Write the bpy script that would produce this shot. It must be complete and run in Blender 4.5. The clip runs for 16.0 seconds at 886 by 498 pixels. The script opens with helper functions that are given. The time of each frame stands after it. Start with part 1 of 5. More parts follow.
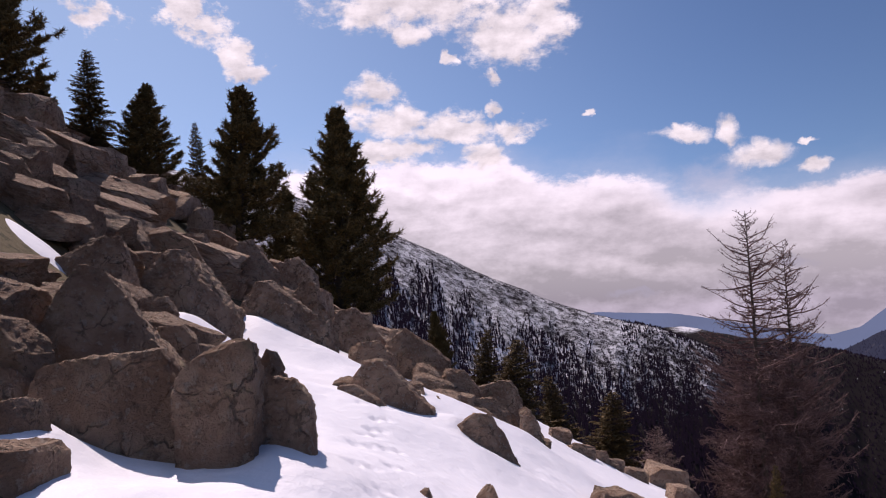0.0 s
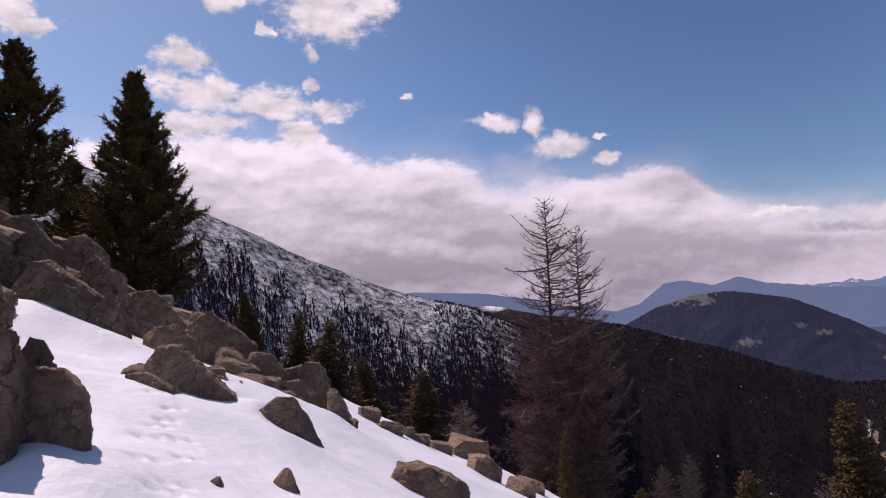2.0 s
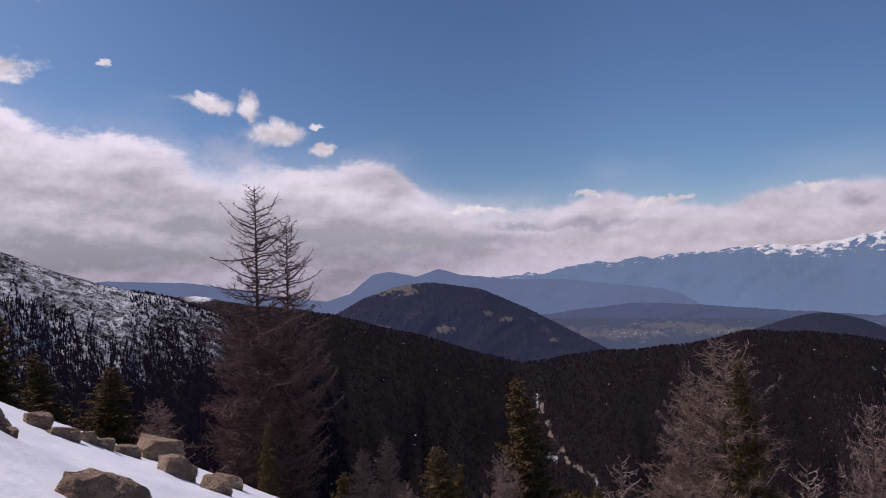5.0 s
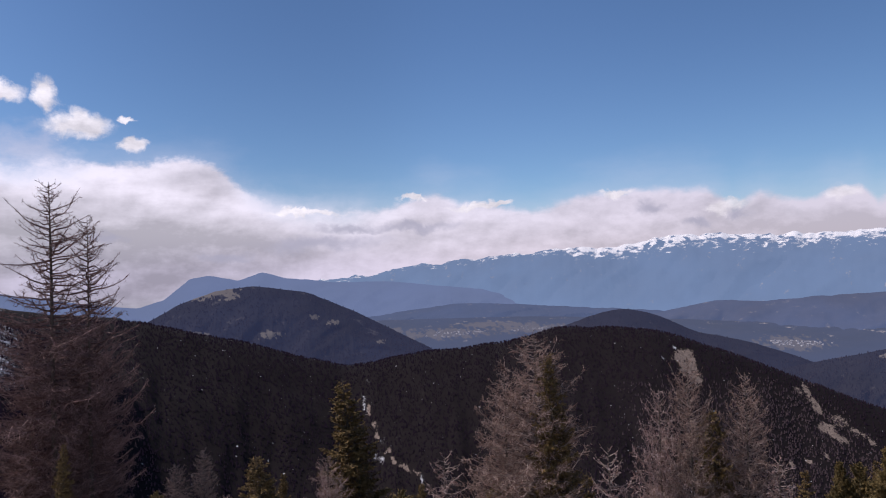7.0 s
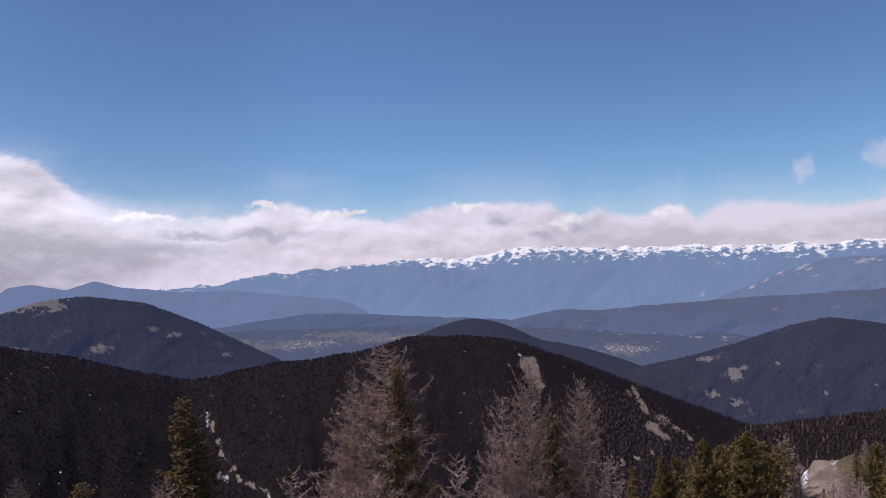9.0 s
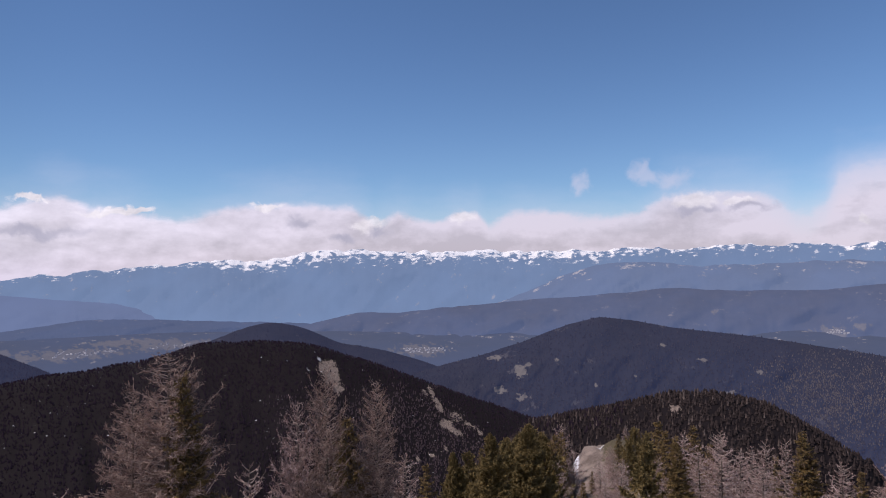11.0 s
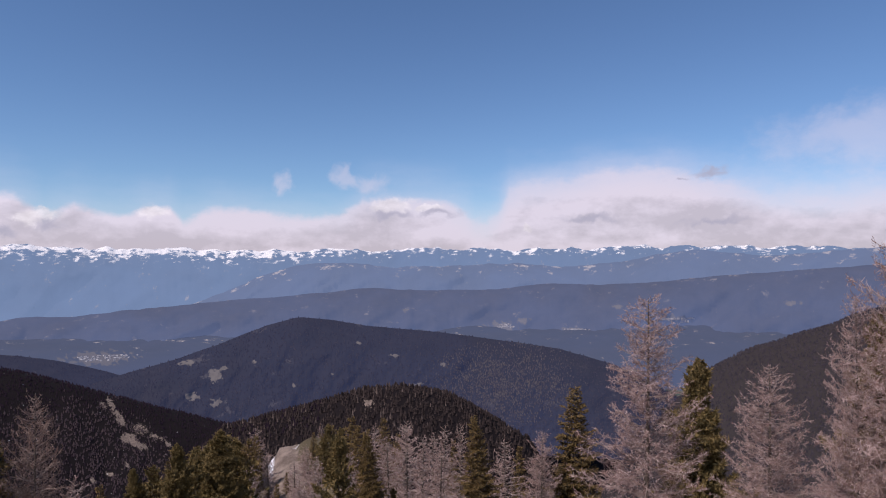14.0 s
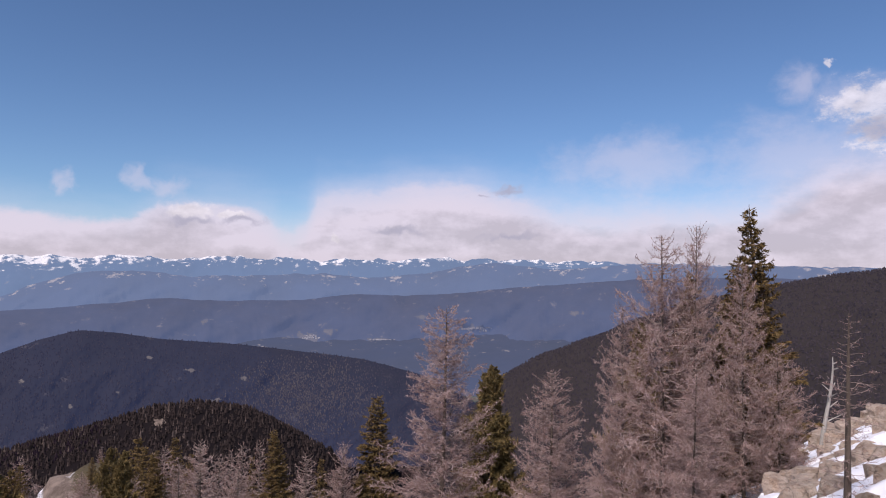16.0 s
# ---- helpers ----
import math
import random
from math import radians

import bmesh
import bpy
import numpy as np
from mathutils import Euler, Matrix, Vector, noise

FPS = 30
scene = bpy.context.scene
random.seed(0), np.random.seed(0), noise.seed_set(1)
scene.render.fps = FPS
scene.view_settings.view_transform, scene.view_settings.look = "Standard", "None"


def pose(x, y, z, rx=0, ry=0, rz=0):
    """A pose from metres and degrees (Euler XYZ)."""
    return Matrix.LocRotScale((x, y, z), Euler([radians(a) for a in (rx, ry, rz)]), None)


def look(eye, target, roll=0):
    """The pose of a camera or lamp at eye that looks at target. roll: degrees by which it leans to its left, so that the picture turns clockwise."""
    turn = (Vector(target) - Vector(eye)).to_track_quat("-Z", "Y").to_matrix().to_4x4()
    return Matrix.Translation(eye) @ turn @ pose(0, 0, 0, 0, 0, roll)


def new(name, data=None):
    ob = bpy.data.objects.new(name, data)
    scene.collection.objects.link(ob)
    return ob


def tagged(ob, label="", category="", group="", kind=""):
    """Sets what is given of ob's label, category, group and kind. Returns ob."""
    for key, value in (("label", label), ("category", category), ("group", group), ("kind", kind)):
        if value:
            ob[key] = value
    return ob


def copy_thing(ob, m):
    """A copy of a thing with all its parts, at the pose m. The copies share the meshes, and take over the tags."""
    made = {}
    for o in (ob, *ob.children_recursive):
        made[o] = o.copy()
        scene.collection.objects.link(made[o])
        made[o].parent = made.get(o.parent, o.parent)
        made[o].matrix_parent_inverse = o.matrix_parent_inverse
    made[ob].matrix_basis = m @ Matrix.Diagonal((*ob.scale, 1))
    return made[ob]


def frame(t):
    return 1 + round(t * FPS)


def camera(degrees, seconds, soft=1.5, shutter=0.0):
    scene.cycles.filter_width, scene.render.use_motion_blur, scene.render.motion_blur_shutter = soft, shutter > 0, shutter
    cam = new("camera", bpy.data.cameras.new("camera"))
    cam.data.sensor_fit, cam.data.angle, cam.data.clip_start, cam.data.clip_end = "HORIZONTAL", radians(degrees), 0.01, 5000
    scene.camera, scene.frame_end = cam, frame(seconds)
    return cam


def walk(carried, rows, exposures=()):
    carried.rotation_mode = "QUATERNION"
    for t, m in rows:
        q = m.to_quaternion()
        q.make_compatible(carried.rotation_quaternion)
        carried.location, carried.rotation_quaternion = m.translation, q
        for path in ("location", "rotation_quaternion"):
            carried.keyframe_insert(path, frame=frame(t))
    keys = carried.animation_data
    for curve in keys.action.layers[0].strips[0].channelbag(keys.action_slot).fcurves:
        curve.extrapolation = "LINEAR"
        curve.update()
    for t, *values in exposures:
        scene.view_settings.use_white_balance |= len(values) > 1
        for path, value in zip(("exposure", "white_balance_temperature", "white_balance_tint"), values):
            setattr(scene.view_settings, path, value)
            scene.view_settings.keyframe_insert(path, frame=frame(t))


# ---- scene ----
# Camera: held at arm's length by someone turning on the spot.
cam = camera(65.57, 16.0, soft=1.08)
REACH, EYE = 0.5, 1.6
ROWS = [
    (0.0, -0.09, 5.09, 3.00),
    (0.5, 3.82, 4.76, 3.04),
    (1.0, 6.99, 4.07, 3.31),
    (1.5, 10.98, 3.28, 3.47),
    (2.0, 15.05, 2.69, 3.20),
    (2.5, 19.81, 2.22, 2.65),
    (3.0, 23.66, 1.76, 2.33),
    (3.5, 27.30, 1.41, 2.33),
    (4.0, 30.83, 1.14, 2.52),
    (4.5, 34.61, 1.02, 2.32),
    (5.0, 38.56, 0.77, 2.16),
    (7.5, 56.13, 0.72, 2.12),
    (8.0, 59.17, 1.08, 1.83),
    (8.5, 61.96, 1.01, 1.76),
    (11.0, 81.51, 0.73, 1.02),
    (11.5, 86.25, 0.75, 0.83),
    (12.0, 90.50, 0.52, 0.51),
    (12.5, 94.89, 0.49, 0.43),
    (13.0, 99.14, 0.43, 0.32),
    (13.5, 102.77, 0.75, -0.14),
    (14.0, 106.04, 0.53, 0.02),
    (14.5, 110.06, 0.46, -0.28),
    (15.0, 114.04, 0.74, -0.32),
    (15.5, 118.18, 0.91, -0.27),
    (16.0, 121.96, 1.54, -0.90),
]


def held(az, pitch, roll):
    a, p = radians(az), radians(pitch)
    eye = Vector((REACH * math.sin(a), REACH * math.cos(a) - REACH, EYE))
    way = Vector((math.sin(a) * math.cos(p), math.cos(a) * math.cos(p), math.sin(p)))
    return look(eye, eye + way * 10, -roll)


walk(cam, [(t, held(a, p, r)) for t, a, p, r in ROWS],
     exposures=[(0.0, -0.02, 6900, 27), (2.0, -0.18, 6850, 27), (3.5, -0.36, 6700, 25), (4.5, -0.36, 6600, 23), (5.2, -0.29, 6540, 21), (7.5, 0.06, 6420, 18), (11.0, 0.08, 6450, 18), (16.0, 0.09, 6550, 19)])

# ---- world: clear sky with a bank of cloud round the horizon ----
SUN_AZ, SUN_EL = -27.0, 54.0
world = bpy.data.worlds.new("sky")
scene.world = world
world.use_nodes = True
wt = world.node_tree
wt.nodes.clear()


def wmath(op, a, b=None, c=None):
    n = wt.nodes.new("ShaderNodeMath")
    n.operation = op
    for i, v in enumerate((a, b, c)):
        if v is None:
            continue
        if isinstance(v, (int, float)):
            n.inputs[i].default_value = v
        else:
            wt.links.new(v, n.inputs[i])
    return n.outputs[0]


def wstep(value, lo, hi, to0=0.0, to1=1.0):
    n = wt.nodes.new("ShaderNodeMapRange")
    n.interpolation_type = "SMOOTHSTEP"
    n.inputs[1].default_value, n.inputs[2].default_value, n.inputs[3].default_value, n.inputs[4].default_value = lo, hi, to0, to1
    wt.links.new(value, n.inputs[0])
    return n.outputs[0]


def wmix(fac, a, b):
    n = wt.nodes.new("ShaderNodeMix")
    n.data_type = "RGBA"
    for i, v in ((0, fac), (6, a), (7, b)):
        if isinstance(v, (tuple, float)):
            n.inputs[i].default_value = v
        else:
            wt.links.new(v, n.inputs[i])
    return n.outputs[2]


sky = wt.nodes.new("ShaderNodeTexSky")
sky.sky_type, sky.sun_disc = "NISHITA", False
sky.sun_elevation, sky.sun_rotation = radians(SUN_EL), radians(SUN_AZ)
sky.altitude, sky.air_density, sky.dust_density, sky.ozone_density = 2000, 1.0, 0.8, 2.0
skyscale = wt.nodes.new("ShaderNodeVectorMath")
skyscale.operation = "MULTIPLY"
wt.links.new(sky.outputs[0], skyscale.inputs[0])
skyscale.inputs[1].default_value = (0.070, 0.088, 0.101)

coord = wt.nodes.new("ShaderNodeTexCoord")
sep = wt.nodes.new("ShaderNodeSeparateXYZ")
wt.links.new(coord.outputs["Generated"], sep.inputs[0])
AZ = wmath("MULTIPLY", wmath("ARCTAN2", sep.outputs[0], sep.outputs[1]), 57.2958)
EL = wmath("MULTIPLY", wmath("ARCSINE", sep.outputs[2]), 57.2958)
flat = wt.nodes.new("ShaderNodeCombineXYZ")
wt.links.new(AZ, flat.inputs[0])
wt.links.new(EL, flat.inputs[1])
DEG = flat.outputs[0]


def wnoise(scale, detail, rough, stretch=(1, 1, 1)):
    m = wt.nodes.new("ShaderNodeMapping")
    m.inputs["Scale"].default_value = stretch
    wt.links.new(DEG, m.inputs[0])
    n = wt.nodes.new("ShaderNodeTexNoise")
    n.inputs["Scale"].default_value, n.inputs["Detail"].default_value, n.inputs["Roughness"].default_value = scale, detail, rough
    wt.links.new(m.outputs[0], n.inputs["Vector"])
    return n


# cloud edges are torn by shifting every direction a little before the shapes are drawn
def shifted(vec, scale, detail, amount):
    n = wt.nodes.new("ShaderNodeTexNoise")
    n.inputs["Scale"].default_value, n.inputs["Detail"].default_value, n.inputs["Roughness"].default_value = scale, detail, 0.6
    wt.links.new(vec, n.inputs["Vector"])
    centre = wt.nodes.new("ShaderNodeVectorMath")
    centre.operation = "SUBTRACT"
    wt.links.new(n.outputs["Color"], centre.inputs[0])
    centre.inputs[1].default_value = (0.5, 0.5, 0.5)
    grow = wt.nodes.new("ShaderNodeVectorMath")
    grow.operation = "MULTIPLY_ADD"
    wt.links.new(centre.outputs[0], grow.inputs[0])
    grow.inputs[1].default_value = amount
    wt.links.new(vec, grow.inputs[2])
    return grow.outputs[0]


PLAIN = DEG
TORN = shifted(shifted(PLAIN, 0.20, 3, (3.6, 2.4, 0)), 0.8, 8, (2.0, 1.6, 0))
ragged = wnoise(0.32, 8, 0.62, (0.8, 1.3, 1))
billow = wnoise(0.11, 5, 0.55, (0.7, 2.2, 1))
streak = wnoise(0.05, 4, 0.5, (0.6, 3.4, 1))
torn = wnoise(1.1, 7, 0.68, (0.8, 1.25, 1))
lifted = wt.nodes.new("ShaderNodeVectorMath")
lifted.operation = "ADD"
wt.links.new(PLAIN, lifted.inputs[0])
lifted.inputs[1].default_value = (-0.35, 0.75, 0)
DEG = lifted.outputs[0]
above = wnoise(0.32, 8, 0.62, (0.8, 1.3, 1))
DEG = PLAIN
rag = wmath("ADD", wmath("SUBTRACT", ragged.outputs[0], 0.5), wmath("MULTIPLY", wmath("SUBTRACT", torn.outputs[0], 0.5), 0.45))
bil = wmath("SUBTRACT", billow.outputs[0], 0.5)
# sunlit tops and shaded undersides of the billows
lit = wmath("SUBTRACT", ragged.outputs[0], above.outputs[0])


def by_azimuth(points, scale):
    """A value that follows the azimuth through the points, between -60 and 180 degrees."""
    n = wt.nodes.new("ShaderNodeFloatCurve")
    c = n.mapping.curves[0]
    c.points[0].location, c.points[1].location = (0, points[0][1] / scale), (1, points[-1][1] / scale)
    for a, v in points[1:-1]:
        c.points.new((a + 60) / 240, v / scale)
    n.mapping.extend = "HORIZONTAL"
    n.mapping.update()
    wt.links.new(wmath("DIVIDE", wmath("ADD", AZ, 60), 240), n.inputs["Value"])
    return wmath("MULTIPLY", n.outputs[0], scale)


# the bank's upper edge: degrees above the horizon, by azimuth
BANK = [(-60, 9), (-25, 10), (-7, 12.6), (-2.7, 12.8), (2, 12.3), (4.9, 12.9), (6.8, 11.6), (9.7, 10.5), (15.4, 10.1), (18, 9.1), (20.5, 7.8), (24, 8.0), (30.5, 8.2), (34, 8.0), (36.3, 6.8), (39, 5.0), (42.7, 4.2),
        (47, 4.0), (50.6, 4.9), (52.6, 5.4), (54, 4.4), (57.2, 4.2), (60, 3.7), (63.4, 4.3), (67, 4.7), (72.5, 4.7), (75, 4.0)]
BANK += [(76.3, 3.0), (77.4, 4.0), (80.7, 3.2), (82.7, 4.0), (84.8, 4.1), (85.3, 3.0), (88.5, 4.0), (93.9, 3.3), (98, 3.8), (99.4, 5.0), (103.5, 5.0), (107.5, 4.2), (109.2, 3.0),
         (111.5, 5.6), (117.4, 6.7), (123, 7.2), (126.4, 6.4), (130, 5.5), (134.7, 4.8), (140, 5.0), (145, 5.2), (149, 6.6), (155, 8.2), (180, 7.0)]
top = by_azimuth(BANK, 20)
over = wmath("ADD", wmath("SUBTRACT", top, EL), wmath("ADD", wmath("MULTIPLY", rag, by_azimuth([(-60, 3.4), (10, 3.0), (36, 2.2), (60, 1.5), (108, 1.6), (180, 2.2)], 4)), wmath("MULTIPLY", bil, 0.9)))
# how softly the edge ends: thin and misty in places, crisp where the bank billows
misty = by_azimuth([(-60, 0.4), (8, 0.1), (16, 0.1), (19, 0.8), (24, 0.8), (27, 0.1), (36, 0.15), (40, 0.8), (46, 0.55), (50, 0.15), (95, 0.1), (99, 0.3), (107, 0.3), (111, 0.7), (126, 0.55), (133, 1.0), (180, 1.0)], 1)
crisp, hazy = wstep(over, -0.12, 0.75), wstep(over, -1.6, 2.6)
bank = wmath("ADD", wmath("MULTIPLY", crisp, wmath("SUBTRACT", 1.0, misty)), wmath("MULTIPLY", hazy, misty))
bank = wmath("MULTIPLY", bank, wstep(EL, -6, -2))
# thin veils over the bank
veil = wmath("MULTIPLY", wmath("MULTIPLY", wstep(wmath("ADD", over, wmath("MULTIPLY", bil, 6)), -3.5, 2.5), 0.5), wstep(EL, 0, 3))

puffs, greys, mists = None, None, None


def puff(az, el, rx, ry, kind="white", fray=1.0):
    """One cloudlet, in degrees of azimuth and elevation: white, grey or thin mist."""
    global puffs, greys, mists
    sub = wt.nodes.new("ShaderNodeVectorMath")
    sub.operation = "SUBTRACT"
    wt.links.new(TORN, sub.inputs[0])
    sub.inputs[1].default_value = (az, el, 0)
    mul = wt.nodes.new("ShaderNodeVectorMath")
    mul.operation = "MULTIPLY"
    wt.links.new(sub.outputs[0], mul.inputs[0])
    mul.inputs[1].default_value = (1 / rx, 1 / ry, 0)
    ln = wt.nodes.new("ShaderNodeVectorMath")
    ln.operation = "LENGTH"
    wt.links.new(mul.outputs[0], ln.inputs[0])
    d = wmath("ADD", wmath("SUBTRACT", 1.05, ln.outputs["Value"]), wmath("MULTIPLY", rag, 2.3 * fray))
    d = wstep(d, -0.05, 0.62 if kind == "white" else 0.95)
    if kind == "grey":
        greys = d if greys is None else wmath("MAXIMUM", greys, d)
    elif kind == "mist":
        mists = d if mists is None else wmath("MAXIMUM", mists, d)
    else:
        puffs = d if puffs is None else wmath("MAXIMUM", puffs, d)


# a long wisp and a broad cloud high up
for p in ((-20.3, 24.0, 2.4, 1.3), (-18.6, 22.7, 2.3, 1.6), (-16.8, 21.1, 2.0, 1.4), (-15.6, 19.5, 1.6, 1.0), (-27.2, 22.8, 1.9, 1.2), (-29, 25.5, 3, 1.2)):
    puff(*p, fray=1.5)
for p in ((-1.5, 24.9, 9.5, 2.3), (6.5, 22.4, 5.0, 3.0), (9.6, 23.2, 2.8, 3.0), (-2.2, 22.6, 1.9, 1.2), (4.8, 18.7, 1.3, 0.6), (1.0, 20.3, 0.9, 0.7), (2.0, 28, 9, 2.4), (-14, 30, 7, 2)):
    puff(*p)
# heaped cloud over the bank
for p in ((-4.9, 18.3, 2.2, 1.5), (-6.4, 17.0, 1.9, 1.0), (-4.0, 15.8, 3.3, 1.5), (1.2, 15.0, 5.0, 1.3), (6.0, 14.8, 2.7, 1.1), (5.1, 16.2, 0.9, 0.7), (-2.6, 13.6, 4.0, 1.3), (-5.8, 13.1, 1.7, 1.4), (3.9, 12.6, 2.2, 1.3)):
    puff(*p)
# loose cloudlets
for p in ((12.4, 15.3, 0.42, 0.36), (19.7, 12.8, 2.0, 0.8), (23.3, 12.6, 1.2, 1.2), (25.3, 10.7, 2.7, 1.1), (28.9, 9.2, 1.0, 0.7), (29.0, 11.2, 0.8, 0.25), (151.6, 15.0, 0.5, 0.4)):
    puff(*p, fray=0.45)
# lit crowns along the bank
for p in ((50.9, 4.9, 1.7, 0.3), (57.2, 3.95, 2.0, 0.3), (67.0, 4.35, 1.4, 0.35), (41.8, 3.8, 3.2, 0.3), (55.3, 3.75, 2.0, 0.3), (83.4, 3.5, 1.7, 0.7), (75.4, 2.7, 1.6, 0.6), (101.7, 4.2, 2.2, 0.6), (113.4, 2.5, 0.4, 0.3), (105.0, 3.7, 1.4, 0.3)):
    puff(*p, fray=0.6)
for p in ((153.6, 12.3, 3.6, 1.7), (156, 10.5, 3.5, 2.2)):
    puff(*p, fray=1.4)
for p in ((27.1, 2.2, 1.6, 0.6), (35.3, 0.3, 2.8, 0.45), (15.0, 0.8, 2.8, 0.4), (42.5, 1.2, 6.5, 0.9), (45.2, 2.4, 3.6, 0.6), (50.6, 2.4, 4.5, 0.6), (75.9, 2.1, 1.5, 0.5), (72.9, 1.9, 1.4, 0.45), (69.6, 3.0, 1.9, 0.7),
          (127.3, 6.6, 1.7, 0.45), (101.6, 3.5, 2.4, 0.5), (105.6, 3.3, 1.8, 0.35), (127.7, 2.5, 3.3, 0.4), (118.2, 3.0, 2.8, 0.4), (125.4, 6.1, 0.8, 0.25), (154.8, 10.0, 2.8, 0.9)):
    puff(*p, "grey", 0.55)
for p in ((92.7, 5.7, 1.0, 0.9), (93.0, 5.3, 0.9, 0.8), (97.6, 6.8, 1.1, 1.1), (98.1, 6.3, 1.2, 1.0), (99.9, 5.9, 2.4, 0.9), (149.2, 14.0, 1.9, 1.9), (152.4, 12.6, 4.0, 2.0), (150, 8.5, 9.0, 4.5), (137, 8.5, 8.0, 3.0), (22, 9.0, 3.5, 2.2)):
    puff(*p, "mist", 0.4)

shade = wmath("ADD", wmath("MULTIPLY", bil, 1.6), wmath("MULTIPLY", wmath("SUBTRACT", streak.outputs[0], 0.5), 2.2))
rim = wstep(over, 0.0, 5.5)
bright = wmath("ADD", wmath("SUBTRACT", 0.88, wmath("MULTIPLY", rim, wstep(AZ, 35, 70, 0.20, 0.04))), wmath("ADD", wmath("MULTIPLY", shade, 0.62), wmath("ADD", wmath("MULTIPLY", rag, 0.15), wmath("MULTIPLY", lit, 0.65))))
bright = wmath("ADD", bright, wmath("MULTIPLY", wmath("SUBTRACT", 1.0, wstep(over, 0.5, 2.2)), 0.16))
bright = wmath("MINIMUM", wmath("MAXIMUM", wmath("MULTIPLY", bright, wstep(AZ, -10, 100, 1.06, 0.82)), wstep(AZ, 30, 60, 0.54, 0.60)), wstep(AZ, 30, 90, 1.06, 0.80))
low = wstep(EL, -1.0, 3.0)
bankcol = wmix(low, wmix(wstep(AZ, 30, 72), (0.60, 0.57, 0.70, 1), (0.78, 0.72, 0.80, 1)), wmix(wstep(AZ, 30, 72), (0.80, 0.775, 0.86, 1), (0.80, 0.76, 0.86, 1)))
bscale = wt.nodes.new("ShaderNodeVectorMath")
bscale.operation = "SCALE"
wt.links.new(bankcol, bscale.inputs[0])
wt.links.new(wmath("MULTIPLY", wmath("MULTIPLY", bright, wstep(AZ, -15, 45, 1.26, 1.08)), wmath("ADD", 1.0, wmath("MULTIPLY", wmath("SUBTRACT", wstep(wmath("ADD", EL, wmath("MULTIPLY", bil, 8)), 1.5, 9.5), 1.0), wstep(AZ, 0, 45, 0.26, 0.02)))), bscale.inputs["Scale"])
puffbright = wmath("ADD", 0.92, wmath("ADD", wmath("MULTIPLY", bil, 0.5), wmath("MULTIPLY", lit, 1.2)))
pcol = wt.nodes.new("ShaderNodeVectorMath")
pcol.operation = "SCALE"
pcol.inputs[0].default_value = (0.90, 0.88, 0.92)
wt.links.new(wmath("MULTIPLY", puffbright, wstep(AZ, 30, 85, 1.0, 0.90)), pcol.inputs["Scale"])
aureole = wt.nodes.new("ShaderNodeVectorMath")
aureole.operation = "SCALE"
wt.links.new(skyscale.outputs[0], aureole.inputs[0])
wt.links.new(by_azimuth([(-60, 1.5), (-25, 1.32), (0, 1.08), (20, 0.92), (40, 0.84), (58, 1.0), (75, 1.0), (95, 0.97), (130, 1.04), (180, 1.1)], 2), aureole.inputs["Scale"])
# pale glare in the air on the sun's side
glare = wmix(wstep(AZ, -40, 28, 0.40, 0.0), aureole.outputs[0], (0.50, 0.65, 0.76, 1))
col = wmix(wmath("MULTIPLY", veil, 0.55), glare, (0.66, 0.68, 0.80, 1))
col = wmix(wmath("MULTIPLY", mists, 0.42), col, (0.66, 0.64, 0.74, 1))
col = wmix(wmath("MULTIPLY", bank, 0.95), col, bscale.outputs[0])
col = wmix(wmath("MULTIPLY", puffs, wstep(AZ, 60, 90, 0.92, 0.66)), col, pcol.outputs[0])
col = wmix(wmath("MULTIPLY", greys, 0.75), col, (0.38, 0.385, 0.48, 1))
background = wt.nodes.new("ShaderNodeBackground")
background.inputs["Strength"].default_value = 1.0
wt.links.new(col, background.inputs[0])
out = wt.nodes.new("ShaderNodeOutputWorld")
wt.links.new(background.outputs[0], out.inputs[0])

sun = new("sun", bpy.data.lights.new("sun", "SUN"))
sun.data.energy, sun.data.angle, sun.data.color = 4.9, radians(0.53), (1.0, 0.95, 0.88)
sa, se = radians(SUN_AZ), radians(SUN_EL)
sun.matrix_world = look((0, 0, 60), (-60 * math.sin(sa) * math.cos(se), -60 * math.cos(sa) * math.cos(se), 60 - 60 * math.sin(se)))


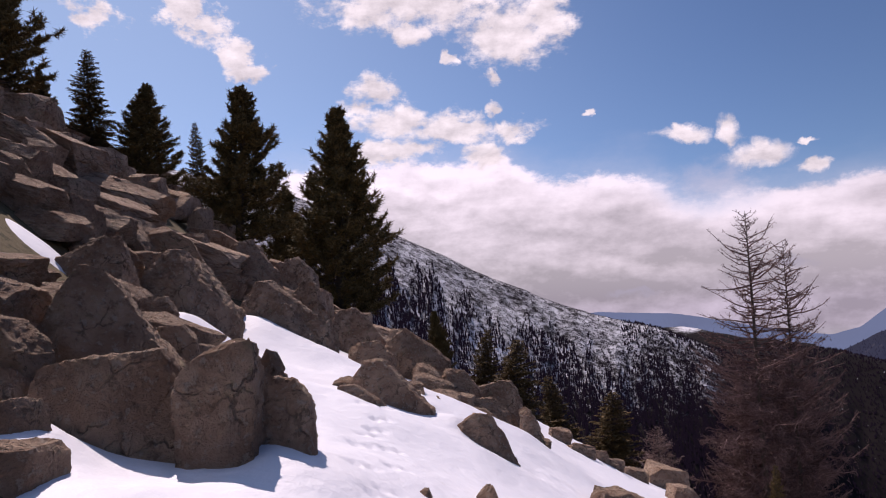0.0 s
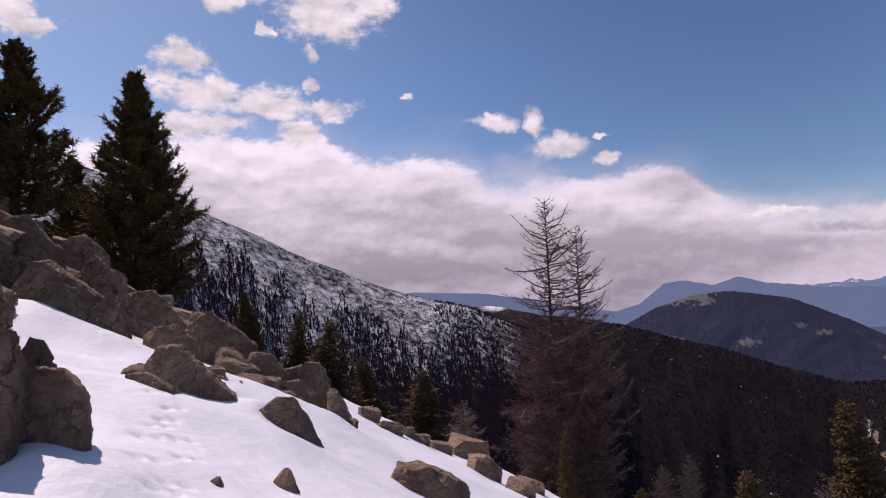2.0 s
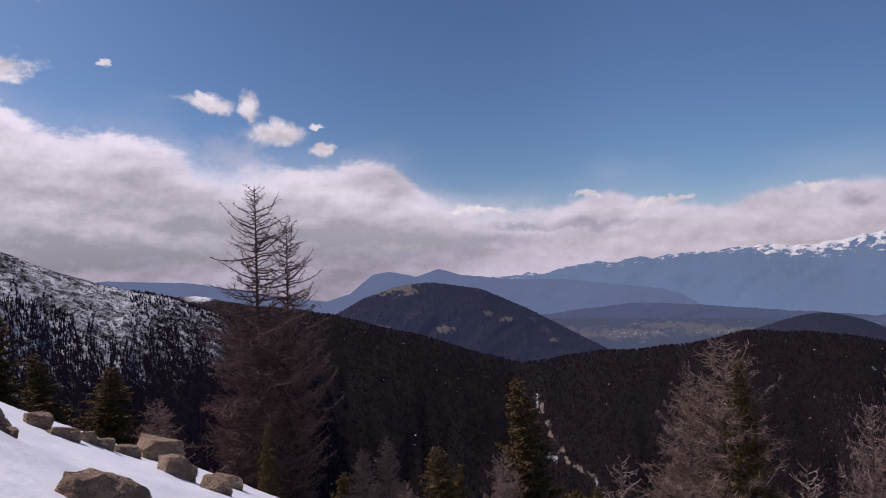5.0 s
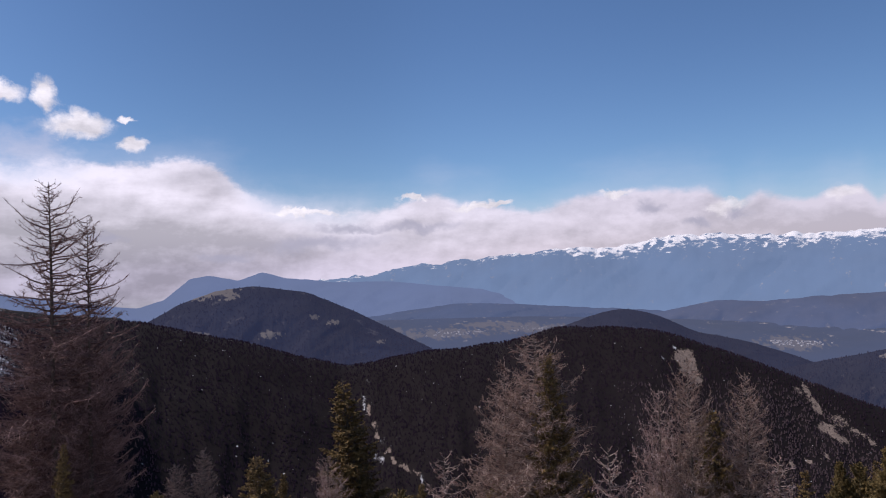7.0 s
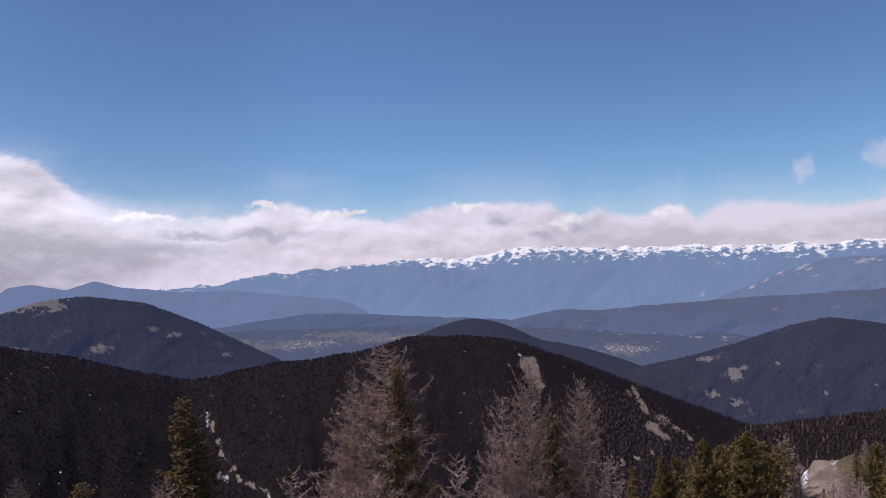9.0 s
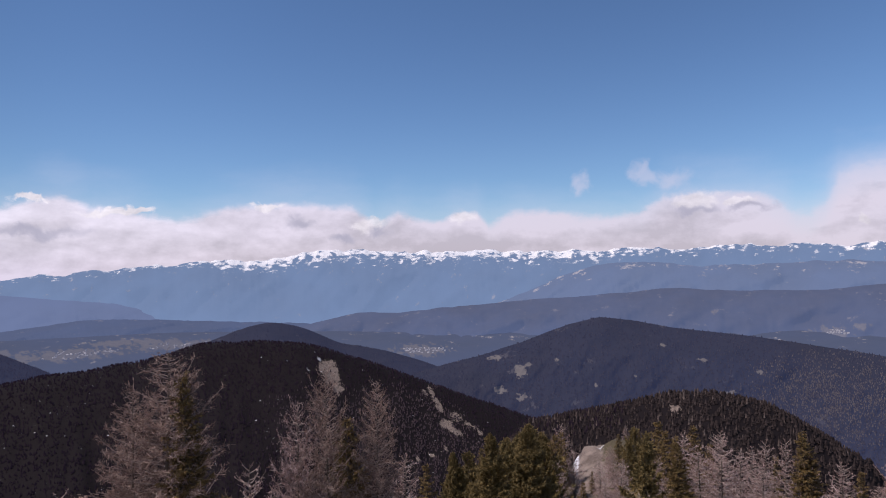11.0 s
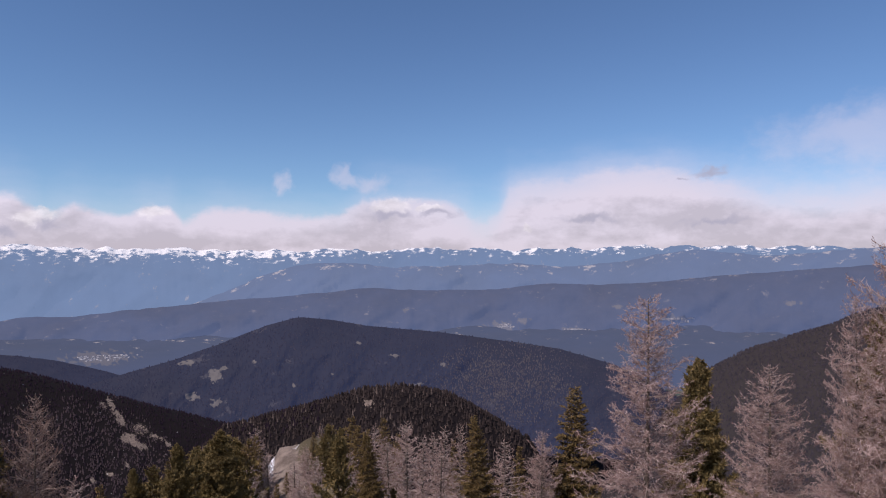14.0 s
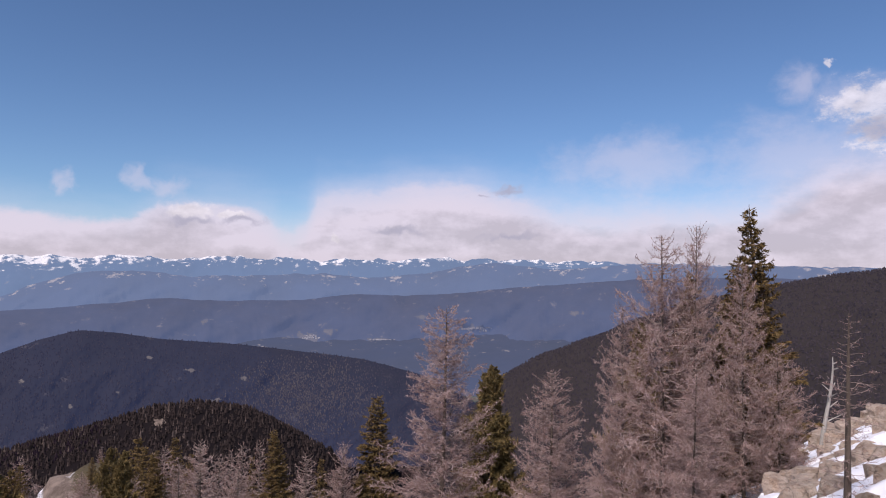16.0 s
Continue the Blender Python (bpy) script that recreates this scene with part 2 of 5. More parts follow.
# ---- materials ----
class Mat:
    """A node material under construction."""

    def __init__(self, name, rough=0.9, spec=0.2):
        self.m = bpy.data.materials.new(name)
        self.m.use_nodes = True
        self.t = self.m.node_tree
        self.b = self.t.nodes["Principled BSDF"]
        self.b.inputs["Roughness"].default_value = rough
        self.b.inputs["Specular IOR Level"].default_value = spec
        self.b.inputs["Sheen Weight"].default_value = 0.0
        self.co = self.t.nodes.new("ShaderNodeTexCoord").outputs["Object"]

    def put(self, v, socket):
        if isinstance(v, (int, float, tuple)):
            socket.default_value = v
        else:
            self.t.links.new(v, socket)

    def noise(self, scale, detail=4, rough=0.55, stretch=None, warp=0.0):
        v = self.co
        if stretch:
            m = self.t.nodes.new("ShaderNodeMapping")
            m.inputs["Scale"].default_value = stretch
            self.t.links.new(v, m.inputs[0])
            v = m.outputs[0]
        n = self.t.nodes.new("ShaderNodeTexNoise")
        n.inputs["Scale"].default_value, n.inputs["Detail"].default_value = scale, detail
        n.inputs["Roughness"].default_value, n.inputs["Distortion"].default_value = rough, warp
        self.t.links.new(v, n.inputs["Vector"])
        return n.outputs[0]

    def attr(self, name):
        n = self.t.nodes.new("ShaderNodeAttribute")
        n.attribute_name = name
        return n.outputs["Fac"]

    def math(self, op, a, b=0.0):
        n = self.t.nodes.new("ShaderNodeMath")
        n.operation = op
        self.put(a, n.inputs[0])
        self.put(b, n.inputs[1])
        return n.outputs[0]

    def step(self, v, lo, hi):
        n = self.t.nodes.new("ShaderNodeMapRange")
        n.interpolation_type = "SMOOTHSTEP"
        n.inputs[1].default_value, n.inputs[2].default_value = lo, hi
        self.put(v, n.inputs[0])
        return n.outputs[0]

    def mix(self, f, a, b):
        n = self.t.nodes.new("ShaderNodeMix")
        n.data_type = "RGBA"
        for i, v in ((0, f), (6, a), (7, b)):
            self.put((*v, 1) if isinstance(v, tuple) and len(v) == 3 else v, n.inputs[i])
        return n.outputs[2]

    def random(self):
        return self.t.nodes.new("ShaderNodeObjectInfo").outputs["Random"]

    def island(self):
        return self.t.nodes.new("ShaderNodeNewGeometry").outputs["Random Per Island"]

    def up(self):
        g = self.t.nodes.new("ShaderNodeNewGeometry")
        s = self.t.nodes.new("ShaderNodeSeparateXYZ")
        self.t.links.new(g.outputs["Normal"], s.inputs[0])
        return s.outputs[2]

    def bump(self, h, strength=0.5, distance=0.05):
        n = self.t.nodes.new("ShaderNodeBump")
        n.inputs["Strength"].default_value, n.inputs["Distance"].default_value = strength, distance
        self.put(h, n.inputs["Height"])
        self.t.links.new(n.outputs[0], self.b.inputs["Normal"])

    def done(self, colour):
        self.put((*colour, 1) if isinstance(colour, tuple) and len(colour) == 3 else colour, self.b.inputs["Base Color"])
        return self.m


def make_snow():
    m = Mat("snow", 0.65, 0.3)
    big, fine = m.noise(1.6, 4), m.noise(60, 3)
    dirt = m.step(m.noise(5.0, 6, 0.7), 0.62, 0.80)
    c = m.mix(big, (0.66, 0.65, 0.71), (0.74, 0.73, 0.78))
    c = m.mix(m.math("MULTIPLY", dirt, 0.22), c, (0.40, 0.34, 0.28))
    m.bump(m.math("ADD", m.math("MULTIPLY", m.noise(7, 4), 1.0), m.math("MULTIPLY", fine, 0.12)), 0.35, 0.06)
    m.b.inputs["Subsurface Weight"].default_value = 0.0
    return m.done(c)


def make_rock(name, sunlit_share=0.0):
    m = Mat(name, 0.92, 0.15)
    a, b, fine = m.noise(1.8, 6, 0.6), m.noise(9, 6, 0.7), m.noise(55, 4, 0.7)
    c = m.mix(m.step(a, 0.36, 0.62), (0.30, 0.185, 0.130), (0.52, 0.365, 0.270))
    c = m.mix(m.math("MULTIPLY", m.step(b, 0.50, 0.66), 0.7), c, (0.13, 0.080, 0.060))
    lichen = m.math("MULTIPLY", m.step(m.noise(11, 5, 0.7), 0.53, 0.60), m.step(m.noise(1.1, 3), 0.42, 0.6))
    c = m.mix(m.math("MULTIPLY", lichen, 0.55), c, (0.30, 0.27, 0.17))
    pale = m.math("MULTIPLY", m.step(m.noise(17, 4, 0.65), 0.54, 0.66), 0.6)
    c = m.mix(pale, c, (0.46, 0.40, 0.34))
    c = m.mix(m.math("MULTIPLY", m.random(), 0.35), c, (0.22, 0.150, 0.110))
    # same rock with sunlight painted in: paler patches over its colour
    if sunlit_share:
        c = m.mix(m.math("MULTIPLY", m.step(m.noise(4, 5, 0.7), 0.25, 0.6), sunlit_share), c, (0.62, 0.55, 0.50))
    # cracks between the worn faces
    cell = m.t.nodes.new("ShaderNodeTexVoronoi")
    cell.feature = "DISTANCE_TO_EDGE"
    cell.inputs["Scale"].default_value = 2.6
    shift = m.t.nodes.new("ShaderNodeVectorMath")
    shift.operation = "MULTIPLY_ADD"
    wobble = m.t.nodes.new("ShaderNodeTexNoise")
    wobble.inputs["Scale"].default_value, wobble.inputs["Detail"].default_value = 3.0, 5.0
    m.t.links.new(m.co, wobble.inputs["Vector"])
    m.t.links.new(wobble.outputs["Color"], shift.inputs[0])
    shift.inputs[1].default_value = (0.5, 0.5, 0.5)
    m.t.links.new(m.co, shift.inputs[2])
    m.t.links.new(shift.outputs[0], cell.inputs["Vector"])
    crack = m.math("MULTIPLY", m.math("SUBTRACT", 1.0, m.step(cell.outputs["Distance"], 0.004, 0.035)), m.step(m.noise(2.2, 3), 0.42, 0.6))
    c = m.mix(m.math("MULTIPLY", crack, 0.6), c, (0.05, 0.036, 0.03))
    h = m.math("ADD", m.math("MULTIPLY", b, 1.0), m.math("MULTIPLY", fine, 0.25))
    h = m.math("ADD", h, m.math("MULTIPLY", m.noise(3.0, 5, 0.65, (1, 1, 1.3)), 0.7))
    h = m.math("ADD", h, m.math("MULTIPLY", m.noise(28, 5, 0.75), 0.5))
    h = m.math("SUBTRACT", h, m.math("MULTIPLY", crack, 0.45))
    m.bump(h, 1.0, 0.13)
    return m.done(c)


def make_soil():
    """Mountain ground: dry grass, dwarf shrub, stones, snow and woods by what covers it."""
    m = Mat("mountain_ground", 0.95, 0.1)
    grass = m.mix(m.noise(0.9, 6, 0.7), (0.075, 0.058, 0.036), (0.16, 0.125, 0.075))
    grass = m.mix(m.step(m.noise(6, 4, 0.7), 0.5, 0.7), grass, (0.045, 0.042, 0.026))
    # wood floor nearly black: shade between the trees is put into its colour
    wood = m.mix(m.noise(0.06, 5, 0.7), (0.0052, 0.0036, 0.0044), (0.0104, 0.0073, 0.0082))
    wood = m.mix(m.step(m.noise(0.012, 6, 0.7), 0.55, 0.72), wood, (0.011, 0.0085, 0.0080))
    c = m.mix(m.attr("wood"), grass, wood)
    pale = m.mix(m.step(m.noise(0.28, 8, 0.8), 0.35, 0.65), (0.075, 0.055, 0.047), (0.205, 0.158, 0.135))
    c = m.mix(m.step(m.math("ADD", m.attr("pale"), m.math("MULTIPLY", m.math("SUBTRACT", m.noise(0.07, 7, 0.8), 0.5), 2.2)), 0.40, 0.55), c, pale)
    built = m.math("MULTIPLY", m.attr("town"), m.step(m.noise(0.02, 5, 0.8), 0.46, 0.60))
    c = m.mix(built, c, (0.40, 0.37, 0.36))
    shrub = m.math("ADD", m.math("ADD", m.math("MULTIPLY", m.noise(0.075, 7, 0.75), 0.45), m.math("MULTIPLY", m.noise(1.1, 5, 0.7), 0.30)), m.math("MULTIPLY", m.noise(0.012, 4, 0.6), 0.12))
    cover = m.math("ADD", m.attr("snow"), m.math("MULTIPLY", m.math("SUBTRACT", shrub, 0.44), 3.4))
    # side ridge floor painted paler, standing in for haze and frontal sun
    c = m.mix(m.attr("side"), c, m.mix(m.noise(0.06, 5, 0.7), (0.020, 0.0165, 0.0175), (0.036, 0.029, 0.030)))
    fleck = m.math("MULTIPLY", m.step(m.noise(0.14, 3, 0.6), 0.715, 0.745), m.attr("fleck"))
    c = m.mix(m.math("MAXIMUM", m.step(cover, 0.28, 0.78), fleck), c, m.mix(m.noise(0.02, 3), (0.64, 0.63, 0.69), (0.74, 0.73, 0.77)))
    m.bump(m.noise(2.5, 6, 0.7), 0.6, 0.15)
    return m.done(c)


def make_bark(name, a, b):
    m = Mat(name, 0.95, 0.1)
    n = m.noise(9, 5, 0.7, (1, 1, 0.25))
    m.bump(n, 0.8, 0.03)
    return m.done(m.mix(n, a, b))


def make_needles(name, a, b, gold=0.0, air_glow=None):
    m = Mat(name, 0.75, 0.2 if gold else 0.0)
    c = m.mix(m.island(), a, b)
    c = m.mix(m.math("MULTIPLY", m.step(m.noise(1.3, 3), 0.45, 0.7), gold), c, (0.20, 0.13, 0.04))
    # haze before far trees, put into the needles as a faint bluish glow
    if air_glow:
        m.b.inputs["Emission Color"].default_value = (*air_glow, 1)
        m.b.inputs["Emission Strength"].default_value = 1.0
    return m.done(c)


def make_twig(name, a, b, c3):
    m = Mat(name, 0.9, 0.1)
    c = m.mix(m.noise(0.8, 3), a, b)
    c = m.mix(m.step(m.island(), 0.30, 0.95), c, c3)
    return m.done(c)


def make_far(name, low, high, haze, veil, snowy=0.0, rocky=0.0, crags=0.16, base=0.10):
    """Distant range, its kilometres of haze put into the surface as a blue glow."""
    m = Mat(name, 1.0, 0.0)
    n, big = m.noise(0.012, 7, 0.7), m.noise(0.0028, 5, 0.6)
    c = m.mix(n, low, high)
    if rocky:
        crag = m.step(m.math("ADD", m.noise(0.015, 8, 0.72, (1, 1, 0.45)), m.math("MULTIPLY", m.math("SUBTRACT", m.attr("crest"), 0.8), crags)), 0.60, 0.66)
        c = m.mix(m.math("MULTIPLY", crag, rocky), c, (0.42, 0.36, 0.33))
    land = m.step(m.math("ADD", m.attr("field"), m.math("MULTIPLY", m.math("SUBTRACT", m.noise(0.055, 7, 0.8), 0.5), 2.3)), 0.44, 0.56)
    c = m.mix(land, c, m.mix(m.noise(0.06, 5, 0.8), (0.07, 0.060, 0.052), (0.19, 0.165, 0.148)))
    if snowy:
        s = m.math("ADD", m.attr("crest"), m.math("MULTIPLY", m.math("SUBTRACT", m.noise(0.018, 9, 0.66, (1, 1, 1.9)), 0.5), 1.0))
        s = m.math("SUBTRACT", s, m.math("MULTIPLY", m.step(m.noise(0.0030, 3), 0.45, 0.65), 0.06))
        s = m.step(s, 0.84, 0.95)
        c = m.mix(m.math("MULTIPLY", s, snowy), c, (0.90, 0.83, 0.79))
    m.done(c)
    # painted haze: emission mixed over the slope, more towards its foot
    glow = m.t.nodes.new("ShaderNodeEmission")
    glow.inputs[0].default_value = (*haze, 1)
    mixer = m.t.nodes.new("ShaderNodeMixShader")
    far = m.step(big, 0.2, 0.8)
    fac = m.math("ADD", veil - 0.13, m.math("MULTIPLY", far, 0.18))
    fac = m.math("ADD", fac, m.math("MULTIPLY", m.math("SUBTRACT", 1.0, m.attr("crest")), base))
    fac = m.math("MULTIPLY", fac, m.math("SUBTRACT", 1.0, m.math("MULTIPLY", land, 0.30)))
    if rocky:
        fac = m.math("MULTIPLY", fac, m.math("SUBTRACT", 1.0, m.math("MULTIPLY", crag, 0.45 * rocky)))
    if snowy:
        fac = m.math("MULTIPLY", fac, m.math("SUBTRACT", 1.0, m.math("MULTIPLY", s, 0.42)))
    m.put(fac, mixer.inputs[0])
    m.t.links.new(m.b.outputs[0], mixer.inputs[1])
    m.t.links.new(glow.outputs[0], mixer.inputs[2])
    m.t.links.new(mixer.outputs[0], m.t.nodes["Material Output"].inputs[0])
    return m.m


SNOW, ROCK, SOIL = make_snow(), make_rock("rock"), make_soil()
SUNLIT_ROCK = make_rock("sunlit_rock", 0.42)
BARK = make_bark("bark", (0.05, 0.038, 0.030), (0.13, 0.10, 0.085))
LIMB = make_bark("larch_limbs", (0.14, 0.10, 0.088), (0.33, 0.26, 0.235))
GREYBARK = make_bark("weathered_wood", (0.22, 0.20, 0.185), (0.46, 0.43, 0.40))
PINE = make_needles("pine_needles", (0.055, 0.046, 0.021), (0.185, 0.122, 0.046), 0.24)
SPRUCE = make_needles("spruce_needles", (0.046, 0.035, 0.016), (0.165, 0.100, 0.038), 0.36)
TWIG = make_twig("larch_twigs", (0.150, 0.088, 0.078), (0.245, 0.150, 0.135), (0.45, 0.34, 0.32))
BROWNTWIG = make_twig("brown_larch_twigs", (0.105, 0.061, 0.048), (0.175, 0.105, 0.085), (0.34, 0.25, 0.215))
DARKTWIG = make_twig("old_larch_twigs", (0.070, 0.038, 0.036), (0.118, 0.068, 0.064), (0.23, 0.15, 0.14))
# base colour far below real needles, to hold the crowns' own shade
FIR_FAR = make_needles("far_conifers", (0.0095, 0.0064, 0.0076), (0.017, 0.0114, 0.0125), air_glow=(0.0056, 0.0038, 0.0084))
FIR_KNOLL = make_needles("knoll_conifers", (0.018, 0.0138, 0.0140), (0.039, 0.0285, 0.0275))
FIR_HAZED = make_needles("far_conifers_haze_glow", (0.010, 0.011, 0.012), (0.032, 0.028, 0.027), air_glow=(0.020, 0.0215, 0.047))
LARCH_HAZED = make_needles("far_larches_haze_glow", (0.040, 0.033, 0.031), (0.082, 0.068, 0.063), air_glow=(0.022, 0.0220, 0.037))
# lighter copy for the side ridge: its frontal sun is in the colour
FIR_SIDE = make_needles("side_ridge_conifers", (0.019, 0.0165, 0.0175), (0.045, 0.0360, 0.0360), air_glow=(0.0090, 0.0086, 0.0170))
LARCH_RIDGE = make_needles("ridge_larches", (0.036, 0.0250, 0.0255), (0.066, 0.0470, 0.0460), air_glow=(0.0070, 0.0054, 0.0098))
LARCH_FAR = make_needles("far_larches", (0.055, 0.040, 0.036), (0.12, 0.090, 0.080))


# ---- mesh helpers ----
def mesh_object(name, verts, faces, material, parent=None, label="", smooth=False):
    me = bpy.data.meshes.new(name)
    me.from_pydata([tuple(v) for v in np.asarray(verts).tolist()], [], np.asarray(faces).tolist() if isinstance(faces, np.ndarray) else faces)
    me.materials.append(material)
    if smooth:
        me.shade_smooth()
    ob = new(name, me)
    ob.parent = parent
    return tagged(ob, label)


def add_float(ob, name, values):
    a = ob.data.attributes.new(name, "FLOAT", "POINT")
    a.data.foreach_set("value", np.asarray(values, dtype=np.float32))


def smoothstep(a, b, v):
    t = np.clip((v - a) / (b - a), 0, 1)
    return t * t * (3 - 2 * t)


def soft(v, k):
    """Zero below, rising one to one above, rounded over k."""
    return k * np.logaddexp(0, v / k)


def lattice(seed, n=64):
    return np.random.RandomState(seed).rand(n, n)


def value_noise(x, y, seed):
    """Smooth noise between 0 and 1, one cell a unit."""
    g = lattice(seed)
    xi, yi = np.floor(x).astype(int), np.floor(y).astype(int)
    fx, fy = x - xi, y - yi
    fx, fy = fx * fx * (3 - 2 * fx), fy * fy * (3 - 2 * fy)
    q = lambda i, j: g[(xi + i) % 64, (yi + j) % 64]
    return (q(0, 0) * (1 - fx) + q(1, 0) * fx) * (1 - fy) + (q(0, 1) * (1 - fx) + q(1, 1) * fx) * fy


def fractal(x, y, seed, octaves=4):
    total, amp, v = 0, 1.0, 0
    for o in range(octaves):
        v = v + amp * value_noise(x * 2 ** o, y * 2 ** o, seed + o)
        total += amp
        amp *= 0.5
    return v / total


# ---- lie of the land ----
def slope_near(x, y):
    """The mountainside the camera stands on."""
    z = 0.32 - 0.35 * x - 0.27 * soft(x, 0.45) - 0.045 * y
    z = z + 0.5 * soft(-x - 3.5, 0.6)
    r, az = np.hypot(x, y), np.degrees(np.arctan2(x, y))
    z = z - 0.2 * soft(y - 33, 3.0) + 0.10 * soft(np.minimum(-y, 40.0), 2.0)
    shelf = smoothstep(70, 84, az) * smoothstep(128, 112, az) * smoothstep(22, 55, r)
    z = z + shelf * soft(EYE - 0.40 * np.minimum(r, 90) - 0.27 * soft(r - 90, 2.0) - z, 3.0)
    z = z + (11.2 + 7.0 * (fractal(x / 8, y / 4, 33, 5) - 0.5) - 0.38 * (y + 11)) * np.exp(-((x - 150) / 42) ** 4 - np.abs((y + 11.5) / 8.0) ** 5)
    z = z + 0.6 * np.exp(-((x - 11) / 4.5) ** 2 - ((y - 24) / 8.0) ** 2)
    return 11.0 - soft(11.0 - z, 1.5)


def ridge(az, r, where, crest, front, back=0.5, rough=0.0, seed=0):
    """A ridge at a distance, its crest given in degrees of azimuth and elevation from the viewpoint."""
    a, e = zip(*crest)
    fine = np.linspace(a[0] - 14, a[-1] + 14, 1200)
    el = np.interp(fine, (a[0] - 14, *a, a[-1] + 14), (-26, *e, -26))
    k = np.ones(15) / 15
    el = np.convolve(np.pad(el, 7, "edge"), k, "valid")
    e = np.interp(az, fine, el, left=-26, right=-26)
    z = EYE + where * np.tan(np.radians(e))
    off = r - where
    lip = where * 0.03
    fall = np.sqrt(off * off + lip * lip) - lip
    gully = 1 + 0.35 * (fractal(az * 0.45, r / 260, seed + 50) - 0.5)
    return z - fall * np.where(off < 0, front * gully, back)


RIDGES = [
    dict(where=1100, front=0.46, seed=1, crest=[(-40, 14), (-15, 11), (-4.7, 6.7), (-1.2, 5.0), (2.9, 2.85), (7.4, 0.75), (11.9, -1.0), (16.7, -2.2), (20.4, -3.7), (26, -6.5)]),
    dict(where=1700, front=0.30, seed=2, crest=[(10, -2.6), (16.7, -2.3), (18.6, -2.2), (20.4, -2.6), (23.2, -3.3), (27.8, -3.9)]),
    dict(where=1400, front=0.40, seed=3, crest=[(20, -4.2), (28.8, -4.1), (37, -6.6), (44.4, -8.9), (51.2, -7.9), (57.3, -7.6), (62, -6.5), (66.2, -6.4), (70.4, -6.8), (73.7, -8.0), (77.4, -9.2),
                                               (80.2, -10.4), (84.4, -11.8), (89.5, -13.4), (95, -15)]),
    dict(where=680, front=0.42, seed=7, crest=[(88.5, -13.5), (92.6, -12.7), (96.1, -11.8), (99.7, -11.1), (102.5, -10.8), (106.2, -11.5), (109.9, -13.0), (113.2, -15), (115, -18)]),
    dict(where=1500, front=0.40, seed=8, crest=[(126.6, -9.1), (129.8, -7.2), (134.4, -5.4), (137.4, -4.0), (143, -2.2), (148.8, -0.8), (151.7, -0.2), (154.7, 0.4), (165, 2), (178, 2)]),
]


def snow_cover(x, y):
    """Above zero where the near snow lies; about one well inside it."""
    wob = 0.9 * (fractal(x * 0.8, y * 0.8, 130, 4) - 0.5)
    main = x + np.interp(y, (4, 6.5, 7.6, 8.4, 10.5, 14.5, 18, 24), (1.7, 2.1, 2.9, 3.9, 4.2, 4.0, 3.4, 2.4)) + 0.6 * wob
    front = np.minimum(4.75 - y + 0.15 * wob, 0.8 * (x + 2.9 + 0.9 * (y - 4.0)) + 0.2 * wob)
    s = np.maximum(main, front)
    s = np.minimum(s, 34.0 - y + 2.5 * wob)
    for px, py, rx, ry in ((-5.2, 9.0, 0.75, 0.45), (-8.5, 16, 0.6, 0.5), (-4.6, 21, 1.0, 0.6), (-7.2, 18, 0.8, 0.7), (-3.2, 17.5, 0.9, 1.0)):
        s = np.maximum(s, 0.3 * (1.0 - np.hypot((x - px) / rx, (y - py) / ry) + 1.8 * wob))
    return np.minimum(s, 1.6 * (y - 2.1 + 0.8 * wob) + 0.5)


def height(x, y):
    """The bare ground, which dips under the near snow."""
    x, y = np.asarray(x, float), np.asarray(y, float)
    here = (x > -11) & (x < 19) & (y > 1.5) & (y < 36)
    return surface(x, y) - np.where(here, 0.2 * np.clip(snow_cover(x, y) * 2, 0, 1) + 1.15 * hollow(x, y), 0)


def hollow(x, y):
    """A dip in front of the large blocks."""
    return 0.17 * smoothstep(-1.75, -2.5, x) * smoothstep(5.6, 4.9, y) * smoothstep(3.5, 4.1, y)


def surface(x, y):
    x, y = np.asarray(x, float), np.asarray(y, float)
    r, az = np.hypot(x, y), np.degrees(np.arctan2(x, y))
    near = slope_near(x, y) + 0.25 * (fractal(x * 0.35, y * 0.35, 30) - 0.5) * smoothstep(1.0, 4.0, r)
    far = -520 + 40 * (fractal(x / 500, y / 500, 20) - 0.5)
    for k in RIDGES:
        far = np.maximum(far, ridge(az, r, **k))
    far = far + 10 * (fractal(x / 60, y / 60, 40) - 0.5) * smoothstep(250, 700, r)
    far = far - 500 * smoothstep(2300, 2700, r)
    west = smoothstep(-42, -60, az) + smoothstep(160, 172, az)
    far = np.where(west > 0, far * (1 - west) + west * np.maximum(far, -60), far)
    w = smoothstep(150, 330, r)
    return near * (1 - w) + far * w


def elevation(x, y, z):
    return np.degrees(np.arctan2(z - EYE, np.hypot(x, y)))


def spot(az, el, a, e, ra, re):
    """How deep a direction lies within a patch of the land."""
    return np.clip(1.25 - np.hypot((az - a) / ra, (el - e) / re), 0, 1)


def pale_at(az, el, r):
    p = 0 * az
    for a, e, ra, re, lo, hi in CLEARINGS:
        p = np.maximum(p, spot(az, el, a, e, ra, re) * ((r > lo) & (r < hi)))
    return p


def track(points, wide, high, lo, hi):
    """Overlapping open patches along a worn track."""
    found = []
    for (a0, e0), (a1, e1) in zip(points, points[1:]):
        n = max(2, round(math.hypot(a1 - a0, e1 - e0) / 0.25))
        for k in range(n):
            u = k / (n - 1)
            w = 0.55 + 0.22 * math.sin(7.3 * (a0 + u * (a1 - a0)) + 2.1 * k)
            found.append((a0 + u * (a1 - a0), e0 + u * (e1 - e0), wide * w, high * w, lo, hi))
    return found


